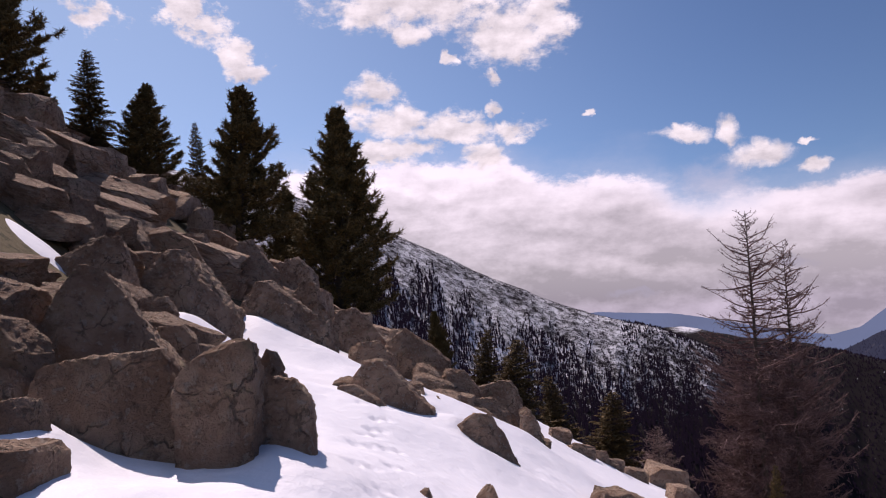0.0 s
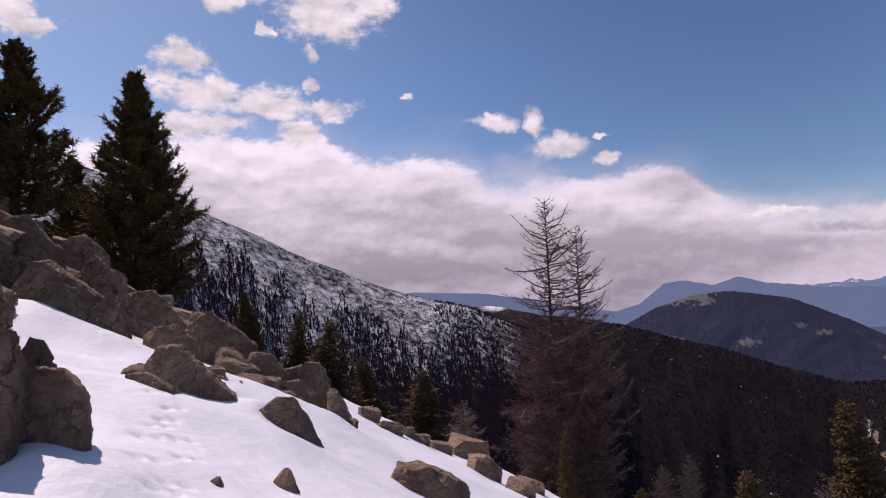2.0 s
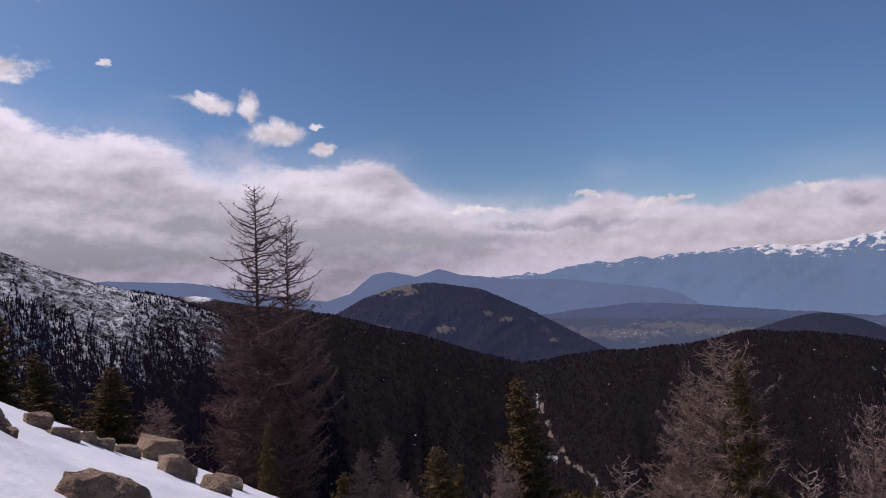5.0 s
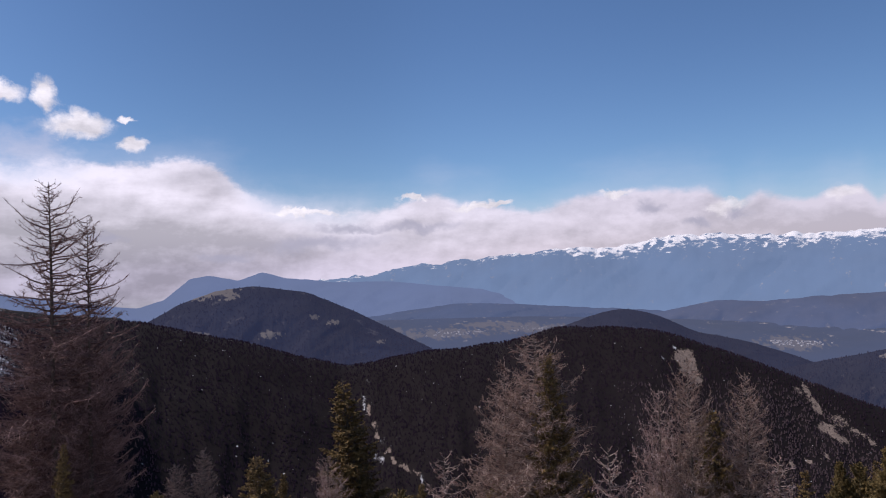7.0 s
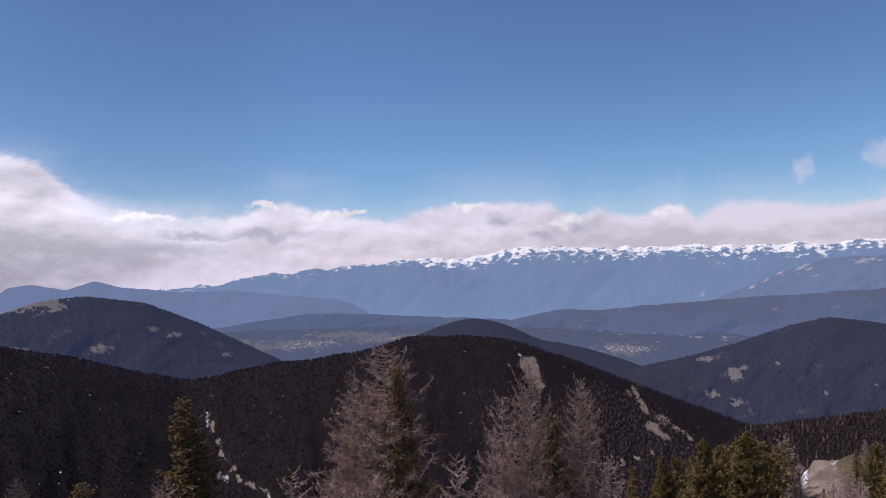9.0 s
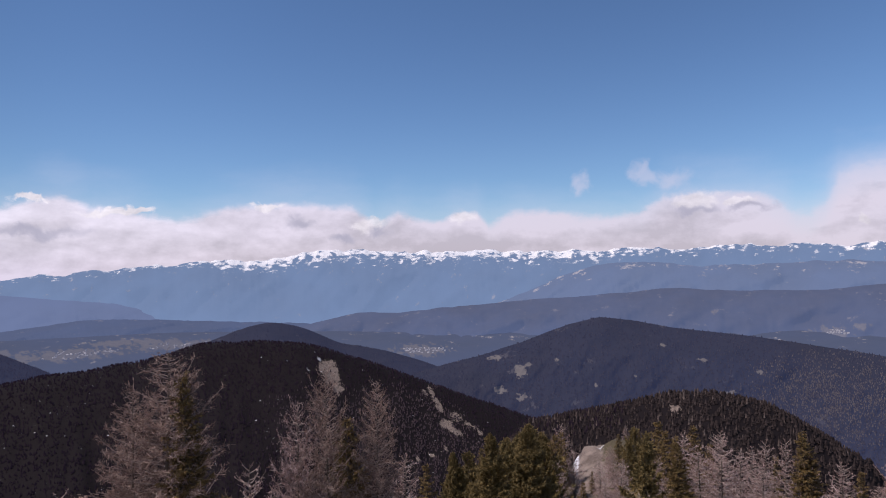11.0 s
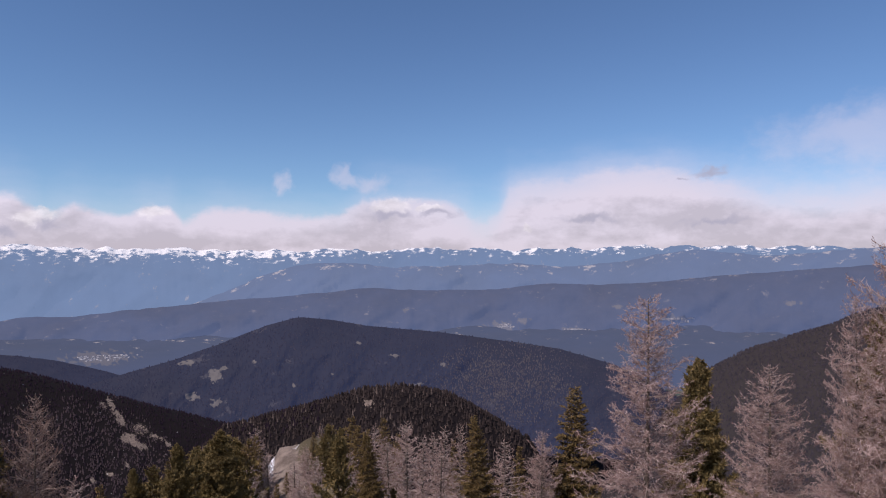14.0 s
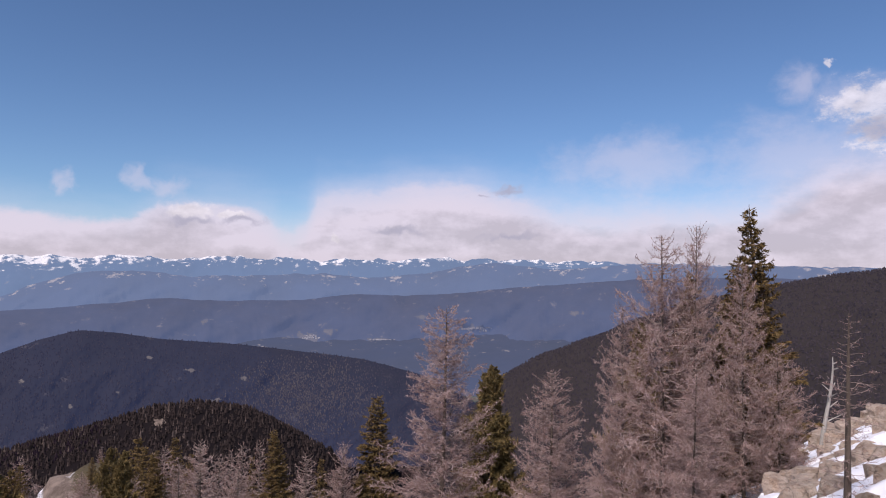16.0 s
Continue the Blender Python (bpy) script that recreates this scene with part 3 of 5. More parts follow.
# open patches: azimuth, elevation, half width, half height, nearest and furthest
CLEARINGS = [
    (38.6, -5.9, 1.1, 0.35, 1900, 2500), (34.6, -2.6, 1.6, 0.5, 2000, 2400), (43.6, -5.2, 0.5, 0.25, 1900, 2500),
    (71.8, -8.7, 1.0, 0.7, 1000, 1500), (72.1, -9.5, 0.9, 0.7, 1000, 1500), (72.7, -10.4, 0.6, 0.7, 1000, 1500), (81.8, -13.3, 0.9, 0.32, 900, 1500), (80.0, -10.9, 0.7, 0.2, 900, 1500),
    (85.7, -8.2, 0.8, 0.35, 1300, 2100), (87.8, -9.4, 0.8, 0.8, 1300, 2100), (88.0, -11.3, 0.8, 0.6, 1300, 2100), (86.1, -11.0, 0.6, 0.5, 1300, 2100),
    (99.9, -12.0, 0.55, 0.4, 500, 720), (93.2, -16.2, 2.3, 3.2, 100, 230), (103, -19.0, 6.0, 1.4, 60, 230),
    *track([(80.1, -10.6), (80.7, -11.5), (81.3, -12.7)], 0.32, 0.34, 640, 1500), *track([(81.6, -12.2), (83.2, -13.4), (84.1, -14.0), (84.9, -14.8)], 0.36, 0.34, 640, 1500),
    *track([(79.3, -11.4), (80.3, -11.7), (81.1, -12.4)], 0.32, 0.26, 640, 1500), *track([(80.8, -13.3), (82.6, -14.3)], 0.45, 0.42, 640, 1500), *track([(78.9, -16.3), (80.3, -16.0), (81.4, -15.4)], 0.34, 0.20, 300, 1500),
    *track([(46.2, -11.9), (46.3, -12.6)], 0.36, 0.4, 40, 1500), *track([(46.7, -13.6), (46.8, -14.4)], 0.42, 0.5, 40, 1500), *track([(47.7, -15.6), (48.2, -16.5), (49.3, -17.15), (50.6, -17.6)], 0.45, 0.34, 40, 1500),
]
TOWNS = [(53.0, -6.6, 4.5, 0.8), (60, -6.4, 6, 0.6), (79.5, -7.9, 2.2, 0.8), (116.8, -6.8, 3.5, 0.5), (124.5, -6.3, 3.0, 0.6)]


def make_ground():
    az = np.concatenate([np.arange(-180, -44, 3.0), np.arange(-44, 160, 0.32), np.arange(160, 180, 2.5)])
    r = np.concatenate([[0.03, 0.15, 0.35, 0.6], np.geomspace(0.9, 300, 125), np.geomspace(305, 1900, 140), np.geomspace(2000, 4900, 10)])
    A, Q = np.meshgrid(np.radians(az), r)
    x, y = Q * np.sin(A), Q * np.cos(A)
    z = height(x, y)
    n, m = x.shape
    verts = np.stack([x, y, z], -1).reshape(-1, 3)
    i, j = np.meshgrid(np.arange(n - 1), np.arange(m), indexing="ij")
    j2 = (j + 1) % m
    faces = np.stack([i * m + j, i * m + j2, (i + 1) * m + j2, (i + 1) * m + j], -1).reshape(-1, 4)
    faces = np.concatenate([faces[:, ::-1]])
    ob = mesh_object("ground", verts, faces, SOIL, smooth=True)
    hub = bmesh.new()
    hub.from_mesh(ob.data)
    hub.verts.ensure_lookup_table()
    hub.faces.new([hub.verts[k] for k in range(m)][::-1])
    hub.to_mesh(ob.data)
    hub.free()
    a, q, e = np.degrees(A).ravel(), Q.ravel(), elevation(x, y, z).ravel()
    white = smoothstep(10, 2, a - 16) * smoothstep(600, 800, q) * (q < 1400) * (a > -45) * smoothstep(-15, -2, e) * 0.50
    white = np.maximum(white, 0.44 * smoothstep(24, 20, a) * (a > -45) * (q > 500) * (q < 1400) * smoothstep(-13, -6, e))
    white = np.maximum(white, 0.75 * spot(a, e, 19.0, -2.4, 1.6, 0.5) * (q > 1450) * (q < 1900))
    white = np.maximum(white, 0.5 * spot(a, e, 103, -19.2, 6.0, 1.2) * (q > 60) * (q < 230))
    white = np.maximum(white, 0.9 * spot(a, e, 92.3, -16.2, 0.35, 1.4) * (q > 90) * (q < 230))
    white = np.maximum(white, 0.6 * spot(a, e, 94.6, -15.2, 0.8, 0.35) * (q > 90) * (q < 230))
    for wa, we, ra, re in ((71.3, -8.1, 0.6, 0.14), (70.4, -8.8, 0.5, 0.16), (46.2, -9.9, 0.3, 0.15), (45.9, -11.6, 0.3, 0.3), (45.8, -12.3, 0.25, 0.2), (47.4, -15.0, 0.3, 0.2), (47.0, -16.3, 0.5, 0.3), (48.2, -17.2, 0.5, 0.25), (50.3, -18.0, 0.4, 0.15), (38.9, -13.4, 0.15, 0.1)):
        white = np.maximum(white, 0.70 * spot(a, e, wa, we, ra, re) * (q > 40) * (q < 1500))
    add_float(ob, "snow", white)
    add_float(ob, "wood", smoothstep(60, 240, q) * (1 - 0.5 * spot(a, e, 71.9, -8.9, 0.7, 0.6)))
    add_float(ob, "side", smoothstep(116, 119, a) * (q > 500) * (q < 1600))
    add_float(ob, "fleck", (q > 500) * (q < 1430) * smoothstep(20, 26, a) * smoothstep(92, 80, a))
    add_float(ob, "pale", pale_at(a, e, q))
    town = 0 * a
    for ta, te, ra, re in TOWNS:
        town = np.maximum(town, spot(a, e, ta, te, ra, re) * (q > 1900))
    add_float(ob, "town", town)
    return tagged(ob, "mountainside of dry grass, woods and snow falling to a valley", "ground", kind="structure")


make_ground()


def far_range(name, label, where, crest, foot, material, jag, seed, cols=700, rows=26, deep=500, wide=13, fields=(), relief=0.5):
    """A distant mountain range: a long slope from its crest down towards the viewer."""
    a, e = zip(*crest)
    az = np.linspace(a[0], a[-1], cols)
    el = np.interp(az, a, e)
    el = np.convolve(np.pad(el, wide // 2, "edge"), np.ones(wide) / wide, "valid")
    el = el + jag * (fractal(az * 0.9, az * 0 + 3.3, seed, 6) - 0.5)
    v = np.linspace(0, 1, rows)[:, None]
    # spurs and gullies running down from the crest
    spur = 1 - np.abs(2 * fractal(az[None] * 0.30 + v * 1.6, v * 2.4 + az[None] * 0.1 + az[None] * 0, seed + 9, 4) - 1) * 2
    rib = 1 - np.abs(2 * fractal(az[None] * 1.7 - v * 0.8, v * 2.2 + az[None] * 0, seed + 19, 4) - 1) * 2
    depth = where - deep * v ** 0.9 - relief * deep * (0.42 * spur + 0.05 * rib) * np.minimum(1, v * 3)
    ele = el[None] + (foot - el[None]) * v ** 1.15
    A = np.radians(az)[None] + 0 * v
    x, y, z = depth * np.sin(A), depth * np.cos(A), EYE + depth * np.tan(np.radians(ele))
    verts = np.stack([x, y, z], -1).reshape(-1, 3)
    i, j = np.meshgrid(np.arange(rows - 1), np.arange(cols - 1), indexing="ij")
    faces = np.stack([i * cols + j, (i + 1) * cols + j, (i + 1) * cols + j + 1, i * cols + j + 1], -1).reshape(-1, 4)
    ob = mesh_object(name, verts, faces, material, smooth=True)
    thin = 0.13 * smoothstep(66, 56, az) + 0.10 * smoothstep(92, 102, az) if "snow" in name else 0 * az
    add_float(ob, "crest", ((1 - v) - thin[None]).ravel())
    open_land = 0 * ele
    for fa, fe, ra, re in fields:
        open_land = np.maximum(open_land, spot(az[None], ele, fa, fe, ra, re))
    open_land = np.where(open_land > 0, open_land + 2.2 * (fractal(az[None] * 4.2 + 0 * ele, ele * 9.0, 17, 4) - 0.5), 0)
    add_float(ob, "field", open_land.ravel())
    tagged(ob, label, "mountains", kind="structure")
    return np.stack([x, y, z], -1)


C_OPEN = [(38.6, -5.9, 1.2, 0.4), (34.4, -2.3, 2.6, 0.7), (43.6, -5.2, 0.6, 0.3), (42.2, -4.7, 0.5, 0.25), (33.0, -5.6, 0.8, 0.4), (36.0, -7.2, 0.5, 0.3), (47.5, -7.0, 0.4, 0.2)]
E_OPEN = [(85.7, -8.3, 0.7, 0.28), (87.8, -9.4, 0.6, 0.6), (88.4, -8.9, 0.4, 0.22), (87.9, -11.4, 0.6, 0.42), (86.0, -10.9, 0.7, 0.35), (90.8, -8.6, 0.3, 0.3), (93.6, -10.4, 0.4, 0.15), (97.0, -9.6, 0.3, 0.15), (104, -10.6, 0.5, 0.2), (102, -8.2, 0.4, 0.2), (99, -7.2, 0.4, 0.15), (106, -9.0, 0.4, 0.2)]
G_OPEN = [(111.0, -5.9, 1.4, 0.45), (112.6, -5.4, 0.8, 0.25), (124.6, -5.0, 2.0, 0.35), (116.8, -6.1, 1.6, 0.25), (103, -4.6, 0.5, 0.15), (133, -3.6, 0.7, 0.2), (120.2, -4.2, 0.6, 0.15)]
V_OPEN = [(45, -6.0, 3.0, 0.3), (57, -6.0, 4.0, 0.3), (69.5, -6.6, 2.5, 0.3), (53.0, -6.6, 4.0, 0.5), (60, -6.4, 5, 0.4), (79.5, -7.6, 2.6, 0.6), (48.5, -6.2, 2.0, 0.25), (66.5, -7.2, 2, 0.4)]
FAR_E = make_far("wooded_hill_haze_glow", (0.010, 0.011, 0.011), (0.034, 0.028, 0.026), (0.046, 0.059, 0.130), 0.44, rocky=0.12, crags=0.0)
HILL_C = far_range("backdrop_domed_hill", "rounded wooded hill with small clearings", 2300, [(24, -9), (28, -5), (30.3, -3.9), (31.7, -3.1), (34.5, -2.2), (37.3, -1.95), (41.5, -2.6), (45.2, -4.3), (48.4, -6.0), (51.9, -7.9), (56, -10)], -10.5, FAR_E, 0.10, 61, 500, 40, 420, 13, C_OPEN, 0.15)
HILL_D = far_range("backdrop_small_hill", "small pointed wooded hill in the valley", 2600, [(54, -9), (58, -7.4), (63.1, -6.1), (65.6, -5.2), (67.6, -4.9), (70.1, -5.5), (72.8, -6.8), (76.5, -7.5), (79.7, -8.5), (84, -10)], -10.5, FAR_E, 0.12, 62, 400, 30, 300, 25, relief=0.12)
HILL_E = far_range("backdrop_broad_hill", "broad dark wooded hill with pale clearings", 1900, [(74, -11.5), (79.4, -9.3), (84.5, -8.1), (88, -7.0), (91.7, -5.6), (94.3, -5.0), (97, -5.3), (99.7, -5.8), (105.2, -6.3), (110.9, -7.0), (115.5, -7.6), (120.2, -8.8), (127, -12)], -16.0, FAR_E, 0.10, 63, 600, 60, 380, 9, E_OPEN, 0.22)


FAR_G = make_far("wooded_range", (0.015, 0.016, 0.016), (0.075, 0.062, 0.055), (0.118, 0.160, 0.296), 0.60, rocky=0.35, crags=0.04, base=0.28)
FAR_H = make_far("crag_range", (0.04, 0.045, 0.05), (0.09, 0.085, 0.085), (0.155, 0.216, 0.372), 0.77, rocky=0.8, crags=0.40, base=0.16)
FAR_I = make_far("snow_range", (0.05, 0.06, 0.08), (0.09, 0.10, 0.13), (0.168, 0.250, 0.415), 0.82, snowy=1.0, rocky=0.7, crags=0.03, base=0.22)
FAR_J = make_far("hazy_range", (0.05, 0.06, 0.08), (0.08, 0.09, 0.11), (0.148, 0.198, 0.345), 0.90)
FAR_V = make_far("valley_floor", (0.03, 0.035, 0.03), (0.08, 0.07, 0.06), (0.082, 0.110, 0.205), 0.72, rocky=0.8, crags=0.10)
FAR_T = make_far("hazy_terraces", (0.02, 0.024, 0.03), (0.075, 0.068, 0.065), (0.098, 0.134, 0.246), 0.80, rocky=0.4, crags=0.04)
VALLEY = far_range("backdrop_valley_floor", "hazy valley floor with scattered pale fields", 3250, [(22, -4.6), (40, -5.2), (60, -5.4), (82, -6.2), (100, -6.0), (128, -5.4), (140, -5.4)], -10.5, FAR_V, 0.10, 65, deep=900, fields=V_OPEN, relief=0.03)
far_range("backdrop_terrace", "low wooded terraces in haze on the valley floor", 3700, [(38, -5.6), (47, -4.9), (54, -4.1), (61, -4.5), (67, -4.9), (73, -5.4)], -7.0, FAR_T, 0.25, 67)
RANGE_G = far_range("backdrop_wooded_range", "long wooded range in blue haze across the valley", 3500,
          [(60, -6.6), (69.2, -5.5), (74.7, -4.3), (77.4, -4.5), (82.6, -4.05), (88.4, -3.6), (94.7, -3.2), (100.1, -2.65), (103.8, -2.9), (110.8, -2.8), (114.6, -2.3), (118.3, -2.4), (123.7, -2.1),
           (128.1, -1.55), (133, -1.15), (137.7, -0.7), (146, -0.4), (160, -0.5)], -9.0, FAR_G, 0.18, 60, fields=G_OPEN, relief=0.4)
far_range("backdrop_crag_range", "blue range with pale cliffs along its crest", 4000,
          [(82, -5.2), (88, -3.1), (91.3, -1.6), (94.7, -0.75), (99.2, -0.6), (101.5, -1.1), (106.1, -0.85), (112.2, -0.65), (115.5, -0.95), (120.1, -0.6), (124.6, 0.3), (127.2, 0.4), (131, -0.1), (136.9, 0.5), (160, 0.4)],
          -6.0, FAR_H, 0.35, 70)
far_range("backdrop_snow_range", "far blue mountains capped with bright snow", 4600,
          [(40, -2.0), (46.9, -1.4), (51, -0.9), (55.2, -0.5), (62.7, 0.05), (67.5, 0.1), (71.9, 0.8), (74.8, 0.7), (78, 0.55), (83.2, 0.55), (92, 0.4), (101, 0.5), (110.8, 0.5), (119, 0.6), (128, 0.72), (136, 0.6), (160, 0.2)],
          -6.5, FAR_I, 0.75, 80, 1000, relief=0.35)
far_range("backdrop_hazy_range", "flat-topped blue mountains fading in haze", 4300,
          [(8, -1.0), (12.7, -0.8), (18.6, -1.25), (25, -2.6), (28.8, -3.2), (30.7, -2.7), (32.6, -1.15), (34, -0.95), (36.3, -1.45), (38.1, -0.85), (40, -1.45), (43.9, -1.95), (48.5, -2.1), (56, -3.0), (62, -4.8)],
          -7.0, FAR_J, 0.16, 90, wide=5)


# ---- villages in the valley ----
HOUSE = Mat("hazed_house_walls", 0.8, 0.2)
# distance haze over the houses, painted on as a weak blue glow
HOUSE.b.inputs["Emission Color"].default_value, HOUSE.b.inputs["Emission Strength"].default_value = (0.08, 0.09, 0.14, 1), 1.0
HOUSE = HOUSE.done(HOUSE.mix(HOUSE.island(), (0.10, 0.09, 0.087), (0.26, 0.24, 0.23)))


def village(grid, az, el, wide, high, n, seed):
    """A far village: gabled houses too small to tell apart, standing on the land."""
    rs = np.random.RandomState(seed)
    flat = grid.reshape(-1, 3)
    a, e = np.degrees(np.arctan2(flat[:, 0], flat[:, 1])), elevation(flat[:, 0], flat[:, 1], flat[:, 2])
    near = flat[np.hypot((a - az) / wide, (e - el) / high) < 1]
    if not len(near):
        return
    k, f = rs.randint(0, len(near), (2, n)), rs.rand(n, 1)
    p = near[k[0]] * (1 - f) + near[k[1]] * f
    V, F = [], []
    for c in p:
        w, d, h, t = rs.uniform(1.5, 3.0), rs.uniform(2.2, 4.5), rs.uniform(1.4, 2.8), rs.rand() * 3.14
        o = len(V)
        for lx, ly, lz in ((-w, -d, -4), (w, -d, -4), (w, d, -4), (-w, d, -4), (-w, -d, h), (w, -d, h), (w, d, h), (-w, d, h), (0, -d, h * 1.6), (0, d, h * 1.6)):
            V.append((c[0] + lx * math.cos(t) - ly * math.sin(t), c[1] + lx * math.sin(t) + ly * math.cos(t), c[2] + lz))
        F += [[o + k for k in f] for f in ((0, 1, 5, 4), (1, 2, 6, 5), (2, 3, 7, 6), (3, 0, 4, 7), (4, 5, 8), (6, 7, 9), (5, 6, 9, 8), (7, 4, 8, 9))]
    return tagged(mesh_object("village", V, F, HOUSE), "pale houses of a village far down the valley", "village", kind="stuff")


village(RANGE_G, 124.8, -5.0, 1.6, 0.25, 80, 1)
village(RANGE_G, 111.3, -5.9, 1.0, 0.3, 24, 2)
village(RANGE_G, 117.0, -6.1, 1.2, 0.18, 40, 3)
village(VALLEY, 53.5, -6.6, 3.0, 0.35, 55, 4)
village(VALLEY, 79.8, -7.6, 2.6, 0.26, 70, 5)
village(VALLEY, 61.0, -6.4, 4.0, 0.3, 35, 6)

# ---- far woods ----
def far_woods(name, label, material, points, h, lean, seed, fat=0.20):
    """Thousands of small conifers of two tiers each, as one mesh."""
    rs = np.random.RandomState(seed)
    n, S = len(points), 5
    ang = np.linspace(0, 2 * np.pi, S, endpoint=False)[None] + rs.rand(n, 1) * 6
    verts, faces = [], []
    base = 0
    tip = points + np.stack([rs.randn(n) * lean * h, rs.randn(n) * lean * h, h], -1)
    for lo, hi, rad in ((-0.05, 0.68, fat), (0.42, 1.0, fat * 0.62)):
        rr = (h * rad)[:, None] * (0.75 + 0.5 * rs.rand(n, S))
        ring = points[:, None] + np.stack([np.cos(ang) * rr, np.sin(ang) * rr, (h[:, None] * (lo + 0.08 * rs.rand(n, S)))], -1)
        apex = points + (tip - points) * hi
        v = np.concatenate([ring, apex[:, None]], 1).reshape(-1, 3)
        o = base + np.arange(n)[:, None] * (S + 1)
        for k in range(S):
            faces.append(np.concatenate([o + k, o + (k + 1) % S, o + S], 1))
        verts.append(v)
        base += len(v)
    ob = mesh_object(name, np.concatenate(verts), np.concatenate(faces), material)
    return tagged(ob, label, "woods", kind="stuff")


def scatter(n, az0, az1, r0, r1, keep, seed):
    """Places on the land within a sector, thinned by keep(az, el, r)."""
    rs = np.random.RandomState(seed)
    a, q = az0 + (az1 - az0) * rs.rand(n), np.sqrt(r0 * r0 + (r1 * r1 - r0 * r0) * rs.rand(n))
    x, y = q * np.sin(np.radians(a)), q * np.cos(np.radians(a))
    z = height(x, y)
    e = elevation(x, y, z)
    p = keep(a, e, q) * (1 - 1.0 * (pale_at(a, e, q) > 0.3 + 0.5 * rs.rand(n)))
    ok = rs.rand(n) < p
    return np.stack([x, y, z], -1)[ok], rs


def plant(name, label, material, n, az0, az1, r0, r1, keep, seed, h0, h1, fat=0.2):
    pts, rs = scatter(n, az0, az1, r0, r1, keep, seed)
    return far_woods(name, label, material, pts, h0 + (h1 - h0) * rs.rand(len(pts)) ** 1.4, 0.01, seed + 1, fat)


def snowside(a, e, q):
    """Dense below, in tongues higher up, none near the crest."""
    tongue = fractal(a * 1.5 + q * 0.003, q / 500, 77, 3)
    line = 3.2 - 0.42 * (a + 5) + 7.0 * (tongue - 0.5)
    open_strip = smoothstep(0.50, 0.62, fractal(a * 2.6 + q * 0.004, q / 420, 79, 3))
    return smoothstep(0.4, -2.2, e - line) * (0.95 - 0.55 * open_strip * smoothstep(-13, -4, e))


def shrubs(a, e, q):
    return smoothstep(-8.0, -3.0, e + 0.2 * a) * (0.5 + 0.5 * smoothstep(0.42, 0.58, fractal(a * 0.9, q / 120, 78, 3)))


def wood_on(name, label, material, grid, n, seed, h0, h1, fat, bare=(), only=None):
    """Conifers over a hill given as a grid of places, leaving clearings open."""
    rs = np.random.RandomState(seed)
    rows, cols, _ = grid.shape
    u, v = rs.rand(n) ** 0.9 * (rows - 1.01), rs.rand(n) * (cols - 1.01)
    i, j = u.astype(int), v.astype(int)
    fu, fv = (u - i)[:, None], (v - j)[:, None]
    p = (grid[i, j] * (1 - fu) + grid[i + 1, j] * fu) * (1 - fv) + (grid[i, j + 1] * (1 - fu) + grid[i + 1, j + 1] * fu) * fv
    az, el = np.degrees(np.arctan2(p[:, 0], p[:, 1])), elevation(p[:, 0], p[:, 1], p[:, 2])
    open_land = 0 * az
    for a, e, ra, re in bare:
        open_land = np.maximum(open_land, spot(az, el, a, e, ra, re))
    p = p[np.where(open_land > 0, open_land + 2.2 * (fractal(az * 4.2, el * 9.0, 17, 4) - 0.5), 0) < 0.40]
    if only:
        az, el = np.degrees(np.arctan2(p[:, 0], p[:, 1])), elevation(p[:, 0], p[:, 1], p[:, 2])
        p = p[rs.rand(len(p)) < spot(az, el, *only) * 1.6 * fractal(az * 1.3, el * 2.0, 23, 3)]
    return far_woods(name, label, material, p, h0 + (h1 - h0) * rs.rand(len(p)) ** 1.4, 0.01, seed + 1, fat)


everywhere = lambda a, e, q: 0.95 + 0 * a


def larchy(a, e, q):
    """Bare larches take over low on the ridge's far end."""
    patch = 0.9 * (fractal(a * 1.1, e * 1.6, 91, 3) - 0.5)
    return smoothstep(-9.9, -11.6, e + 0.84 * np.maximum(a - 80, 0) + 3.0 * patch) * smoothstep(65, 73, a)


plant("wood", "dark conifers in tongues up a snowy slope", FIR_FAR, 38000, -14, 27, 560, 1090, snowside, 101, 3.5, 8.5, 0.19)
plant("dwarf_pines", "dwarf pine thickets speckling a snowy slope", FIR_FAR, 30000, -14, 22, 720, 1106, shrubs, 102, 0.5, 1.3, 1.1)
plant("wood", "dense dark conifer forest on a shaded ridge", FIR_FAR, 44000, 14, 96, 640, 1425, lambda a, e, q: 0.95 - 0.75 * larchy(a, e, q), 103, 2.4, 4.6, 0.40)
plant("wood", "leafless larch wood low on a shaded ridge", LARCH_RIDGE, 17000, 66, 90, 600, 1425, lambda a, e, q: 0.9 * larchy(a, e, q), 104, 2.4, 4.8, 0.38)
wood_on("wood", "dark conifer forest on a rounded hill", FIR_HAZED, HILL_C, 9000, 105, 3, 5.5, 0.42, C_OPEN)
wood_on("wood", "dark conifer forest on a broad hill", FIR_HAZED, HILL_E, 16000, 107, 3, 5.5, 0.42, E_OPEN)
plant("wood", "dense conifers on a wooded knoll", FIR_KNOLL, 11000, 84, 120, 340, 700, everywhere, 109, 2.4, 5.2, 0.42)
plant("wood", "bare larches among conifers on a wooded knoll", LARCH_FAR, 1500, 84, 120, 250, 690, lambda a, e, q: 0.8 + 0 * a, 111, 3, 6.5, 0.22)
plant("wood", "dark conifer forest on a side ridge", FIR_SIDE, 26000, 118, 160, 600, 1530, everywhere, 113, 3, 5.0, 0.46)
wood_on("wood", "grey leafless larch wood on a broad hill", LARCH_HAZED, HILL_E, 60000, 117, 2.5, 5, 0.36, E_OPEN, (111.0, -10.4, 5.5, 3.0))
